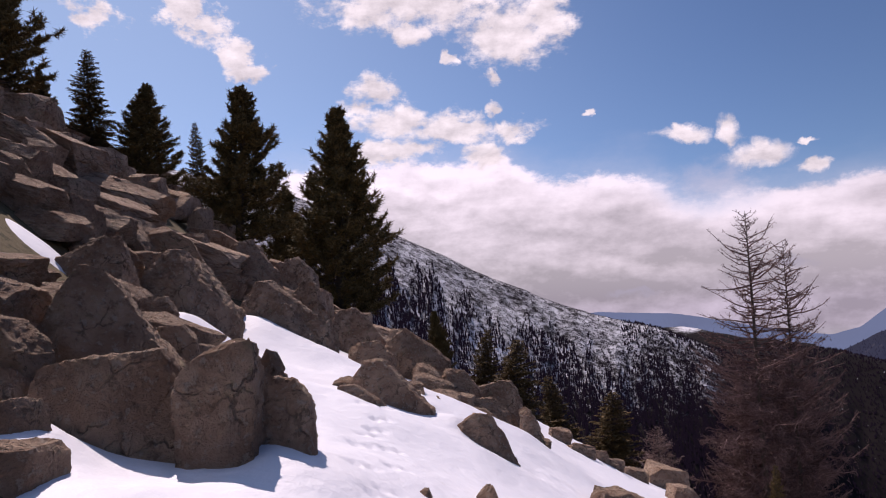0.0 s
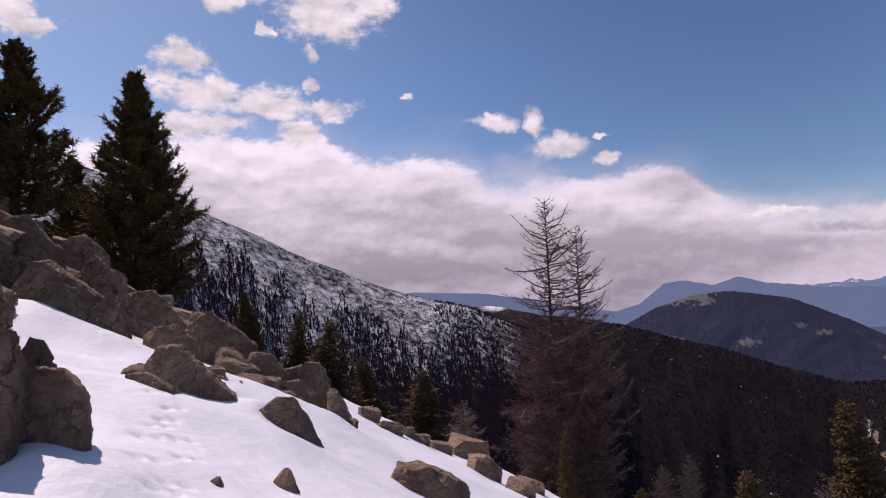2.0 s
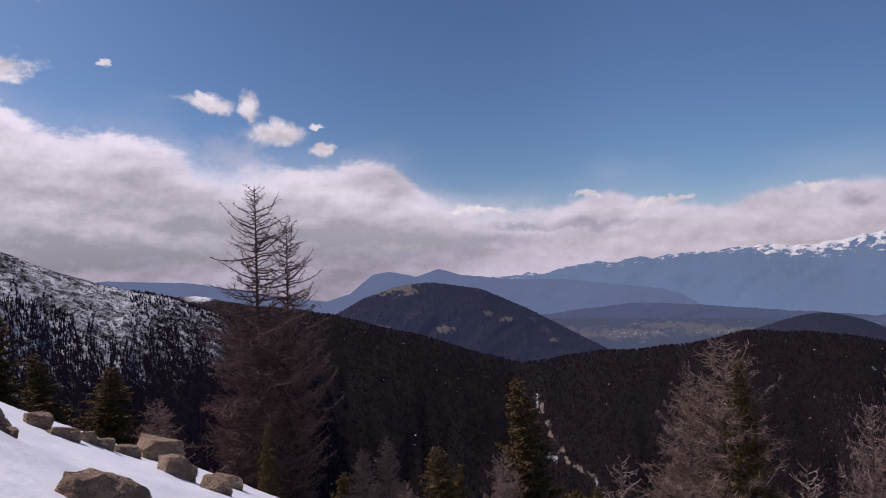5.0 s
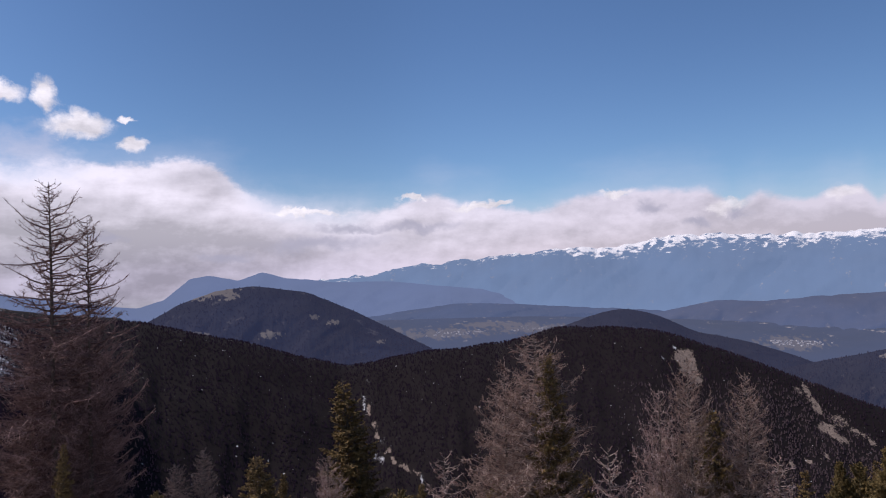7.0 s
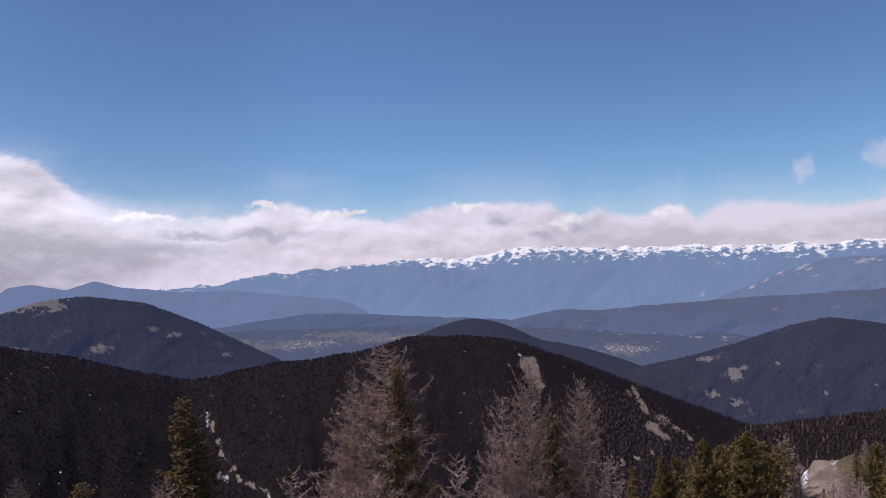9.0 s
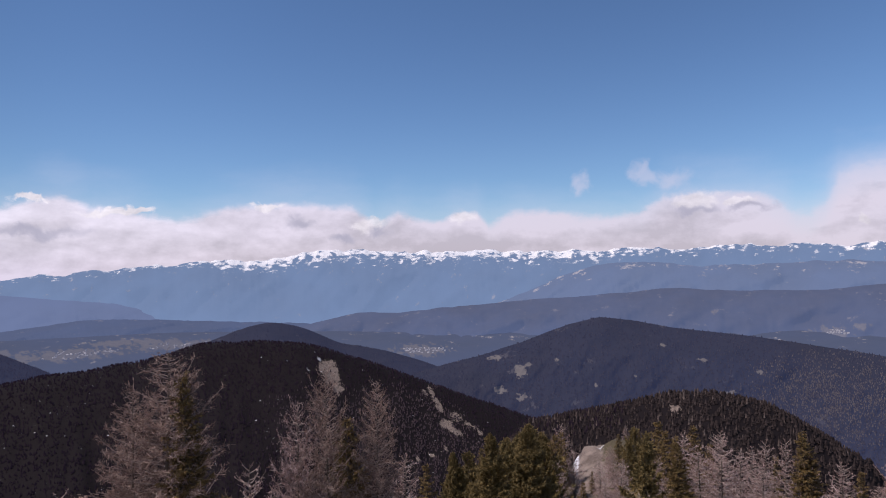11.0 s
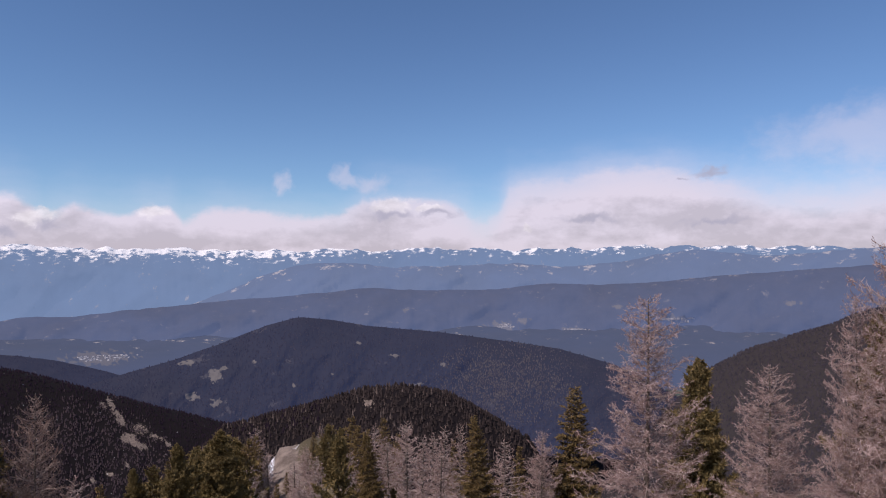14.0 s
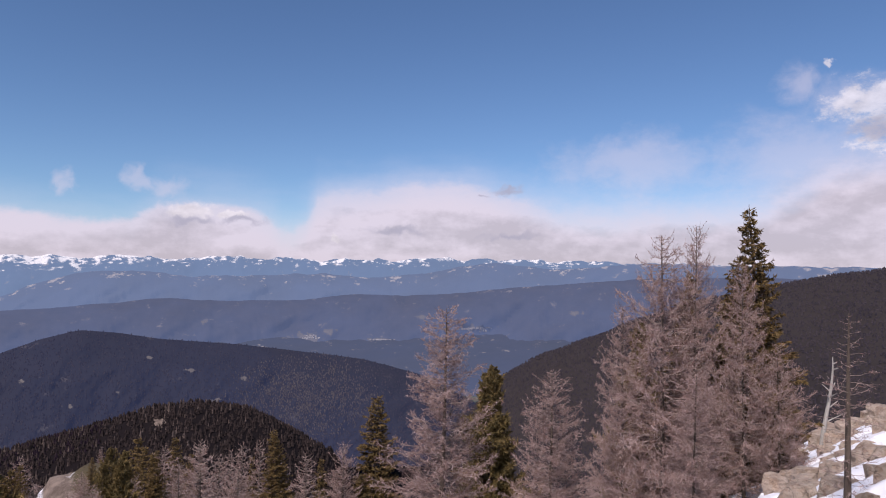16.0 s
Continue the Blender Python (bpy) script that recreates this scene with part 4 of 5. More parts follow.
wood_on("wood", "dark conifers on a small far hill", FIR_HAZED, HILL_D, 3500, 115, 3, 6, 0.36)


# ---- trees close by ----
def prisms(p0, p1, r0, r1):
    """Thin three-sided sticks from p0 to p1."""
    d = p1 - p0
    d = d / np.maximum(np.linalg.norm(d, axis=1, keepdims=True), 1e-6)
    ref = np.where(np.abs(d[:, 2:3]) > 0.9, np.array([[1.0, 0, 0]]), np.array([[0, 0, 1.0]]))
    u = np.cross(d, ref)
    u /= np.maximum(np.linalg.norm(u, axis=1, keepdims=True), 1e-6)
    w = np.cross(d, u)
    rings = []
    for p, r in ((p0, r0), (p1, r1)):
        for k in range(3):
            c, s = math.cos(2.094 * k), math.sin(2.094 * k)
            rings.append(p + (u * c + w * s) * np.reshape(r, (-1, 1)))
    v = np.stack(rings, 1).reshape(-1, 3)
    o = np.arange(len(p0))[:, None] * 6
    f = np.concatenate([o + np.array([[k, (k + 1) % 3, 3 + (k + 1) % 3, 3 + k]]) for k in range(3)])
    return v, f


def trunk_mesh(name, h, r, parent, material, seed, lean=0.03, sides=8):
    rs = np.random.RandomState(seed)
    n = 12
    k = np.linspace(0, 1, n)
    cx, cy = lean * h * (np.sin(k * 2.6 + rs.rand() * 3) - 0.2) * k, lean * h * (np.cos(k * 2.1 + rs.rand() * 3) - 0.4) * k
    rad = r * (1 - k) ** 0.85 + 0.012
    rad[0] *= 1.35
    a = np.linspace(0, 2 * np.pi, sides, endpoint=False)
    rings = np.stack([cx[:, None] + rad[:, None] * np.cos(a) * (0.9 + 0.2 * rs.rand(n, sides)), cy[:, None] + rad[:, None] * np.sin(a) * (0.9 + 0.2 * rs.rand(n, sides)), (k * h - 0.5 * (k == 0))[:, None] + 0 * a], -1)
    i, j = np.meshgrid(np.arange(n - 1), np.arange(sides), indexing="ij")
    f = np.stack([i * sides + j, i * sides + (j + 1) % sides, (i + 1) * sides + (j + 1) % sides, (i + 1) * sides + j], -1).reshape(-1, 4)
    mesh_object(name, rings.reshape(-1, 3), f, material, parent, smooth=True)
    return lambda z: (np.interp(z, k * h, cx), np.interp(z, k * h, cy))


def limb_curve(foot, out, side, L, rise, lift, bend, K, rs):
    """Points along limbs that leave the trunk at a slope, then bend upwards and aside."""
    pts = []
    for k in range(K + 1):
        q = k / K
        wob = rs.randn(len(L), 3) * (0.025 * L[:, None] * (k > 0))
        pts.append(foot + out * (L * q)[:, None] + side * (L * bend * q * q)[:, None] + np.array([[0, 0, 1]]) * (L * (rise * q + lift * q * q))[:, None] + wob)
    return np.stack(pts, 0)


def along(P, idx, q):
    """Places at a fraction q along the limbs idx, and the way they run there."""
    K = len(P) - 1
    k = np.minimum((q * K).astype(int), K - 1)
    f = (q * K - k)[:, None]
    d = P[k + 1, idx] - P[k, idx]
    return P[k, idx] * (1 - f) + P[k + 1, idx] * f, d / np.maximum(np.linalg.norm(d, axis=1, keepdims=True), 1e-6)


def sticks(P, r0):
    V, F, o, K = [], [], 0, len(P) - 1
    for k in range(K):
        v, f = prisms(P[k], P[k + 1], r0 * (1 - 0.85 * k / K), r0 * (1 - 0.85 * (k + 1) / K))
        V.append(v), F.append(f + o)
        o += len(v)
    return np.concatenate(V), np.concatenate(F)


def unit(d):
    return d / np.maximum(np.linalg.norm(d, axis=1, keepdims=True), 1e-6)


def slivers(p, d, length, width, rs):
    """Flat pointed slivers from the points p along d."""
    w = unit(np.cross(d, rs.randn(*d.shape))) * np.reshape(width, (-1, 1))
    v = np.stack([p - w, p + w, p + d * np.reshape(length, (-1, 1))], 1).reshape(-1, 3)
    return v, np.arange(len(v)).reshape(-1, 3)


UP = np.array([[0, 0, 1.0]])


def spruce(name, label, seed, h, shape, tiers, needle, step, width, low=0.05, each=5):
    """An evergreen in tiers: limbs that sag and turn up at the tip, feathered on both sides by drooping shoots."""
    rs = np.random.RandomState(seed)
    tree = new(name)
    at = trunk_mesh("trunk", h, 0.014 * h + 0.04, tree, BARK, seed)
    tier = np.repeat(np.arange(tiers), each)
    n = len(tier)
    u = np.clip((low + (0.985 - low) * ((tier + 0.25 * rs.randn(n)) / tiers) ** 0.93), low, 0.99)
    turn = rs.rand(tiers)[tier] * 6.3 + (np.arange(n) % each) * 6.283 / each + 0.35 * rs.randn(n)
    L = np.array([shape(k) for k in u]) * (0.55 + 0.55 * rs.rand(n)) * (1 + 0.18 * np.sin(tier * 2.1))
    x, y = at(u * h)
    foot = np.stack([x, y, u * h], -1)
    out, side = np.stack([np.cos(turn), np.sin(turn), 0 * turn], -1), np.stack([-np.sin(turn), np.cos(turn), 0 * turn], -1)
    P = limb_curve(foot, out, side, L, 0.75 * u - 0.50, 0.22 + 0 * u, 0.12 * rs.randn(n), 4, rs)
    v, f = sticks(P, 0.010 + 0.010 * L)
    tagged(mesh_object("branchwork", v, f, BARK, tree), kind="stuff")
    m = np.maximum((L / step).astype(int), 5)
    idx = np.repeat(np.arange(n), m)
    q = 0.10 + 0.90 * rs.rand(len(idx)) ** 0.8
    p, run = along(P, idx, q)
    hand = np.where(rs.rand(len(idx)) < 0.5, -1, 1)[:, None]
    d = unit(run * (0.45 + 0.5 * q[:, None]) + side[idx] * hand * (1.05 - 0.55 * q[:, None]) + UP * (0.22 * rs.randn(len(idx), 1) - 0.18))
    ln = (0.14 + 0.40 * L[idx] * (1.02 - q)) * (0.55 + 0.7 * rs.rand(len(idx)))
    ln = np.minimum(ln, 0.9)
    v1, f1 = slivers(p, d, ln, width, rs)
    # side shoots, thick with needles
    k = np.repeat(np.arange(len(idx)), 3)
    q2 = 0.15 + 0.8 * rs.rand(len(k))
    p2 = p[k] + d[k] * (ln[k] * q2)[:, None]
    d2 = unit(d[k] + 0.75 * rs.randn(len(k), 3) - 0.22 * UP)
    v2, f2 = slivers(p2, d2, (0.10 + 0.30 * ln[k]) * (0.6 + 0.8 * rs.rand(len(k))), width * 1.1, rs)
    tagged(mesh_object("crown", np.concatenate([v1, v2]), np.concatenate([f1, f2 + len(v1)]), needle, tree), kind="stuff")
    return tagged(tree, label, "tree")


def pine(name, label, seed, h, shape, limbs, needle, clumps, each, size, width, low=0.05):
    """A stone pine: limbs swept up at the ends, each bearing brush-like clumps of needles."""
    rs = np.random.RandomState(seed)
    tree = new(name)
    at = trunk_mesh("trunk", h, 0.018 * h + 0.05, tree, BARK, seed)
    u = np.clip((low + (0.97 - low) * (np.arange(limbs) + rs.rand(limbs)) / limbs) ** 0.92, 0, 0.985)
    turn = np.arange(limbs) * 2.399 + rs.rand(limbs) * 0.8
    L = np.array([shape(k) for k in u]) * (0.60 + 0.52 * rs.rand(limbs))
    x, y = at(u * h)
    foot = np.stack([x, y, u * h], -1)
    out, side = np.stack([np.cos(turn), np.sin(turn), 0 * turn], -1), np.stack([-np.sin(turn), np.cos(turn), 0 * turn], -1)
    P = limb_curve(foot, out, side, L, 0.45 * u - 0.18, 0.42 + 0.2 * u, 0.15 * rs.randn(limbs), 4, rs)
    v, f = sticks(P, 0.014 + 0.012 * L)
    tagged(mesh_object("branchwork", v, f, BARK, tree), kind="stuff")
    m = np.maximum((clumps * (0.4 + 0.75 * L / L.max())).astype(int), 3)
    idx = np.repeat(np.arange(limbs), m)
    q = 0.18 + 0.84 * rs.rand(len(idx)) ** 0.6
    q = np.minimum(q, 0.999)
    p, run = along(P, idx, q)
    fan = rs.randn(len(idx), 1)
    p = p + side[idx] * fan * (0.26 * L[idx] * (1.1 - q))[:, None] + UP * rs.rand(len(idx), 1) * 0.12
    head = unit(run + side[idx] * fan * 0.5 + UP * (0.5 + 0.2 * rs.randn(len(idx), 1)))
    r = size * (0.65 + 0.6 * rs.rand(len(idx))) * (0.5 + 0.5 * np.minimum(1, L[idx] / 1.2))
    k = np.repeat(np.arange(len(idx)), each)
    # needles sprout along a short shoot and spread outwards from it
    base = p[k] + head[k] * (r[k] * (1.4 * rs.rand(len(k)) - 0.5))[:, None]
    d = unit(head[k] * 0.55 + 0.75 * rs.randn(len(k), 3))
    v, f = slivers(base, d, r[k] * (0.55 + 0.5 * rs.rand(len(k))), width, rs)
    tagged(mesh_object("crown", v, f, needle, tree), kind="stuff")
    return tagged(tree, label, "tree")


def larch(name, label, seed, h, spread, limbs, low, gap, fine, upper=0.0, twigs=TWIG, apart=False, width=1.0):
    """A leafless larch: straight stem, thin limbs, side branches and a haze of fine twigs. upper: how bare the top is."""
    rs = np.random.RandomState(seed)
    tree = new(name)
    at = trunk_mesh("trunk", h, 0.009 * h + 0.03, tree, BARK, seed, 0.012)
    u = low + (0.99 - low) * (np.arange(limbs) + rs.rand(limbs)) / limbs
    turn = np.arange(limbs) * 2.399 + rs.rand(limbs) * 1.1
    L = spread * np.minimum(1.0, (1.02 - u) ** 0.60 * (1.55 if apart else 1.10)) * (0.45 + 0.65 * rs.rand(limbs)) * (0.55 + 0.45 * smoothstep(low - 0.1, low + 0.2, u))
    x, y = at(u * h)
    foot = np.stack([x, y, u * h], -1)
    out, side = np.stack([np.cos(turn), np.sin(turn), 0 * turn], -1), np.stack([-np.sin(turn), np.cos(turn), 0 * turn], -1)
    rise = (0.42 * u - 0.22 if not apart else 0.50 * u - 0.30) + 0.14 * rs.randn(limbs)
    P = limb_curve(foot, out, side, L, rise, 0.30 + 0.12 * rs.randn(limbs), 0.30 * rs.randn(limbs), 5, rs)
    r0 = (0.008 + 0.007 * L) * width
    if apart:
        for b in range(limbs):
            v, f = sticks(P[:, b:b + 1], r0[b:b + 1])
            mesh_object("limb", v, f, twigs, tree)
    else:
        v, f = sticks(P, r0)
        tagged(mesh_object("branchwork", v, f, LIMB, tree), kind="stuff")
    bare = smoothstep(1.0 - upper - 0.15, 1.0 - upper + 0.05, u) if upper else 0 * u
    m = np.maximum((L / gap * (1 - 0.25 * bare)).astype(int), 3)
    idx = np.repeat(np.arange(limbs), m)
    q = 0.10 + 0.90 * rs.rand(len(idx)) ** 0.8
    p, run = along(P, idx, q)
    hand = np.where(rs.rand(len(idx)) < 0.5, -1, 1)[:, None]
    d = unit(run * (0.5 + 0.5 * rs.rand(len(idx), 1)) + side[idx] * hand * (0.8 * rs.rand(len(idx), 1) + 0.2) + UP * (0.5 * rs.randn(len(idx), 1) - 0.05))
    ln = (0.22 + 0.30 * L[idx] * (1.05 - q)) * (0.45 + 0.8 * rs.rand(len(idx))) * (1 - 0.35 * bare[idx])
    v1, f1 = slivers(p, d, ln, 0.0075 * width, rs)
    k = np.repeat(np.arange(len(idx)), fine)
    k = k[rs.rand(len(k)) > 0.6 * bare[idx][k]]
    q2 = rs.rand(len(k))
    p2 = p[k] + d[k] * (ln[k] * q2)[:, None]
    d2 = unit(d[k] * 0.7 + 0.75 * rs.randn(len(k), 3))
    v2, f2 = slivers(p2, d2, (0.06 + 0.34 * ln[k]) * (0.5 + 0.9 * rs.rand(len(k))), 0.0052 * width, rs)
    tagged(mesh_object("crown", np.concatenate([v1, v2]), np.concatenate([f1, f2 + len(v1)]), twigs, tree), kind="stuff")
    return tagged(tree, label, "tree")


def pine_shape(k):
    return 3.15 * (1.0 - k) ** 0.95 * (0.72 + 0.28 * min(1, k * 5)) + 0.06


def spruce_shape(k):
    return 2.7 * (1.0 - k) ** 0.9 + 0.12


PLANTED = {}


def stand(kind, az, d, el, group, widen=1.0, turn=None, label=""):
    """Sets a tree of a kind on the slope, by bearing and distance, so tall that its top reaches an elevation."""
    if d > 64:
        kind = "far_larch" if "larch" in kind else "far_pine" if "pine" in kind else "far_spruce"
    x, y = d * math.sin(radians(az)), d * math.cos(radians(az))
    z = float(height(x, y)) - 0.1
    s = max(EYE + d * math.tan(radians(el)) - z, 2.0) / TALL[kind]
    turn = (az * 37.7) % 360 if turn is None else turn
    m = Matrix.LocRotScale((x, y, z), Euler((0, 0, radians(turn))), (s * widen, s * widen, s))
    first = PLANTED.get(kind)
    if first is None:
        ob = MAKE[kind]()
        ob.matrix_basis = m
        PLANTED[kind] = (ob, s * widen, s)
    else:
        ob = copy_thing(first[0], pose(0, 0, 0))
        ob.matrix_basis = m
    if label:
        ob["label"] = label
    return tagged(ob, group=group)


TALL = dict(pine=12.0, pine2=11.0, spruce=13.0, spruce2=10.0, bigl=19.0, larch=13.0, brown=13.0, larch2=12.0, larch3=9.0, thin=8.0, far_larch=9.0, far_spruce=10.0, far_pine=9.0)
MAKE = dict(
    pine=lambda: pine("stone_pine", "dense dark green stone pine standing against the sky", 11, 12.0, pine_shape, 240, PINE, 15, 30, 0.32, 0.030),
    pine2=lambda: pine("stone_pine", "broad dark stone pine with ragged clumped branches", 12, 11.0, lambda k: pine_shape(k) * (0.92 + 0.24 * math.sin(k * 23)), 200, PINE, 15, 30, 0.34, 0.032),
    spruce=lambda: spruce("spruce", "narrow olive-green spruce with a pointed top", 13, 13.0, spruce_shape, 44, SPRUCE, 0.040, 0.032, each=6),
    spruce2=lambda: spruce("spruce", "small yellowish green spruce on the slope", 14, 10.0, lambda k: spruce_shape(k) * 0.85, 34, SPRUCE, 0.040, 0.032, each=6),
    bigl=lambda: larch("larch", "tall leafless larch with a bare spiky top", 15, 19.0, 4.4, 230, 0.06, 0.075, 7, 0.36, DARKTWIG, True, 2.2),
    larch=lambda: larch("larch", "leafless larch with fine pinkish-grey twigs", 16, 13.0, 3.3, 240, 0.04, 0.062, 7, width=1.5),
    brown=lambda: larch("larch", "bare larch with dense reddish-brown twigs", 36, 13.0, 3.4, 250, 0.04, 0.060, 7, 0.02, BROWNTWIG, width=1.5),
    larch2=lambda: larch("larch", "bare larch with a haze of brown twigs", 17, 12.0, 3.7, 210, 0.04, 0.062, 7, 0.03, width=1.5),
    larch3=lambda: larch("larch", "small bare larch with curling grey branches", 18, 9.0, 3.3, 180, 0.03, 0.062, 7, 0.06, width=1.4),
    far_larch=lambda: larch("larch", "bare brown larch further down the slope", 28, 9.0, 2.9, 110, 0.04, 0.13, 6, 0.05, width=2.8),
    far_spruce=lambda: spruce("spruce", "olive-green spruce further down the slope", 24, 10.0, lambda k: spruce_shape(k) * 0.85, 24, SPRUCE, 0.09, 0.060, each=6),
    far_pine=lambda: pine("stone_pine", "rounded stone pine further down the slope", 22, 9.0, lambda k: pine_shape(k) * (0.92 + 0.24 * math.sin(k * 23)), 100, PINE, 8, 22, 0.44, 0.055),
    thin=lambda: larch("larch", "thin young larch, nearly bare", 19, 8.0, 1.3, 70, 0.12, 0.10, 4, 0.2),
)

ROW = "stone pines above the boulders"
stand("pine2", -33.8, 24, 27.5, ROW, 1.3)
stand("pine", -30.6, 27, 18.8, ROW, 1.2)
stand("spruce", -27.3, 27, 20.2, ROW, 1.5, label="dark spruce with short dense branches")
stand("pine", -23.4, 27, 18.4, ROW, 1.45)
stand("spruce2", -19.6, 33, 15.7, ROW, 0.8, label="slender dark spruce between stone pines")
stand("pine2", -16.7, 29, 18.5, ROW, 1.3)
stand("pine2", -12.6, 44, 10.5, ROW, 1.3)
stand("pine", -8.7, 38, 16.9, ROW, 1.2)

EDGE = "trees below the snow field"
stand("pine", -1.0, 54, 0.0, EDGE)
stand("spruce", 2.6, 56, -1.6, EDGE, 1.5)
stand("spruce2", 5.4, 52, -2.6, EDGE, 1.9)
stand("spruce", 8.6, 62, -5.6, EDGE, 1.6)
stand("spruce2", 12.4, 50, -7.0, EDGE, 1.8)
stand("larch3", 16.2, 46, -9.8, EDGE)
stand("bigl", 23.6, 42, 6.4, EDGE, 0.9)
stand("bigl", 25.9, 42.6, 3.8, EDGE, 0.7, 130)
stand("bigl", 22.1, 44, -4.5, EDGE, 0.75, 70)
stand("bigl", 26.0, 45, -5.0, EDGE, 0.75, 200)
stand("spruce2", 24.3, 34, -12.4, EDGE, 0.8)
stand("brown", 31.6, 38, -15.0, EDGE)
stand("brown", 33.8, 38, -14.2, EDGE, 0.8)
stand("spruce2", 38.0, 36, -14.9, EDGE, 1.5)
stand("spruce", 45.8, 58, -9.7, EDGE, 1.2)

BELOW = "trees on the slope below"
stand("brown", 60.4, 30, -6.9, BELOW, 1.1)
stand("spruce", 62.4, 29.5, -8.2, BELOW, 0.8)
stand("brown", 58.0, 31, -9.6, BELOW, 0.8)
stand("brown", 72.9, 33, -8.7, BELOW, 0.6)
stand("brown", 76.5, 34, -9.8, BELOW, 0.6)
stand("larch3", 70.3, 33, -11.2, BELOW, 0.5)
stand("spruce2", 74.6, 35, -12.2, BELOW, 0.9)
stand("pine2", 85.4, 58, -14.2, BELOW, 1.0)
stand("pine2", 88.8, 62, -13.5, BELOW, 1.1)
stand("pine", 82.6, 60, -15.6, BELOW, 1.0)
stand("pine2", 97.9, 74, -14.5, BELOW, 0.9)
stand("spruce", 100.6, 62, -14.0, BELOW, 1.1)
stand("larch", 103.4, 82, -13.4, BELOW, 0.7)
stand("larch2", 106.4, 84, -13.9, BELOW, 0.7)
stand("spruce", 109.5, 63, -12.9, BELOW, 1.2)
stand("larch3", 95.8, 90, -16.0, BELOW, 0.9)
stand("larch", 107.8, 88, -13.8, BELOW, 0.7)
stand("larch2", 114.6, 46, -14.0, BELOW, 0.8)
stand("spruce", 117.2, 48, -10.4, BELOW, 1.25)
stand("larch", 122.9, 27, -3.3, BELOW, 0.98)
stand("pine2", 127.1, 40, -7.9, BELOW, 0.95)
stand("larch2", 131.6, 26, -8.0, BELOW, 1.0)
stand("larch3", 140.2, 20, 2.7, BELOW, 0.7)
stand("larch2", 142.4, 20.6, 3.4, BELOW, 0.5)
stand("larch2", 137.4, 20.5, -3.0, BELOW, 0.6)
stand("spruce", 147.1, 22.5, 5.0, BELOW, 0.92)
stand("larch2", 145.9, 19.2, 0.6, BELOW, 0.62)
stand("larch3", 148.2, 19.5, -5.0, BELOW, 0.8)
stand("larch2", 142.5, 18, -7.0, BELOW, 0.9)
stand("thin", 152.3, 11.5, -2.6, BELOW, 1.3)
for az, d, el, kind in ((90.4, 118, -14.6, "spruce"), (96.4, 112, -14.6, "pine2"), (99.2, 118, -14.9, "spruce2"), (91.0, 98, -16.4, "larch2"), (96.0, 104, -16.0, "larch3"), (98.2, 128, -14.4, "spruce"),
                        (101.8, 110, -14.9, "larch"), (104.6, 100, -14.6, "larch2"), (105.4, 120, -14.4, "larch"), (111.5, 90, -14.8, "larch2"), (112.6, 100, -15.0, "spruce"), (86.8, 70, -15.2, "pine2"), (90.2, 66, -15.0, "pine2"),
                        (97.2, 140, -13.7, "spruce2"), (100.2, 146, -13.9, "spruce2"), (89.6, 140, -14.0, "spruce2"), (88.2, 130, -14.4, "pine2"), (86.6, 138, -14.4, "spruce2"), (84.6, 128, -15.2, "spruce2"), (96.2, 150, -13.4, "larch3"),
                        (91.2, 160, -13.6, "larch3"), (102.6, 136, -14.2, "spruce2"), (107.0, 128, -14.8, "spruce2"), (94.6, 96, -17.2, "larch3"), (93.0, 92, -17.6, "spruce2"), (109.2, 110, -14.9, "larch3")):
    stand(kind, az, d, el, BELOW, 0.9)
for az, d, el, kind in ((83.6, 110, -15.6, "pine2"), (85.2, 104, -15.2, "pine2"), (86.4, 112, -14.7, "pine2"), (87.6, 106, -14.5, "pine2"), (88.8, 112, -14.0, "pine2"), (89.9, 108, -14.3, "pine2"), (90.9, 116, -14.2, "spruce2"), (91.4, 126, -14.0, "spruce2"),
                        (95.6, 122, -14.0, "spruce"), (96.8, 116, -13.6, "pine2"), (97.9, 112, -13.9, "pine2"), (99.4, 108, -13.6, "spruce"), (94.2, 108, -16.2, "larch2"), (95.2, 112, -15.4, "larch3"), (92.2, 110, -16.6, "larch3"), (92.1, 118, -15.4, "larch2"), (93.6, 112, -16.9, "spruce2"), (95.0, 116, -15.0, "larch2"), (100.8, 118, -13.8, "larch2"), (103.2, 112, -13.7, "larch"), (98.7, 150, -12.9, "spruce2"), (101.6, 155, -13.0, "spruce2")):
    stand(kind, az, d, el, BELOW, 1.15)
stand("spruce", 141.6, 23, 0.2, BELOW, 0.9)
stand("spruce2", 145.4, 22.5, 1.2, BELOW, 1.0)
stand("pine2", 138.6, 26, -4.0, BELOW, 0.8)
rs = random.Random(5)
for k in range(34):
    a = 28 + 92 * (k + rs.random()) / 34
    stand(rs.choice(["larch2", "larch3", "spruce2", "spruce", "larch", "pine2"]), a, rs.uniform(46, 105), rs.uniform(-19.5, -15.6), BELOW, rs.uniform(0.75, 1.0))


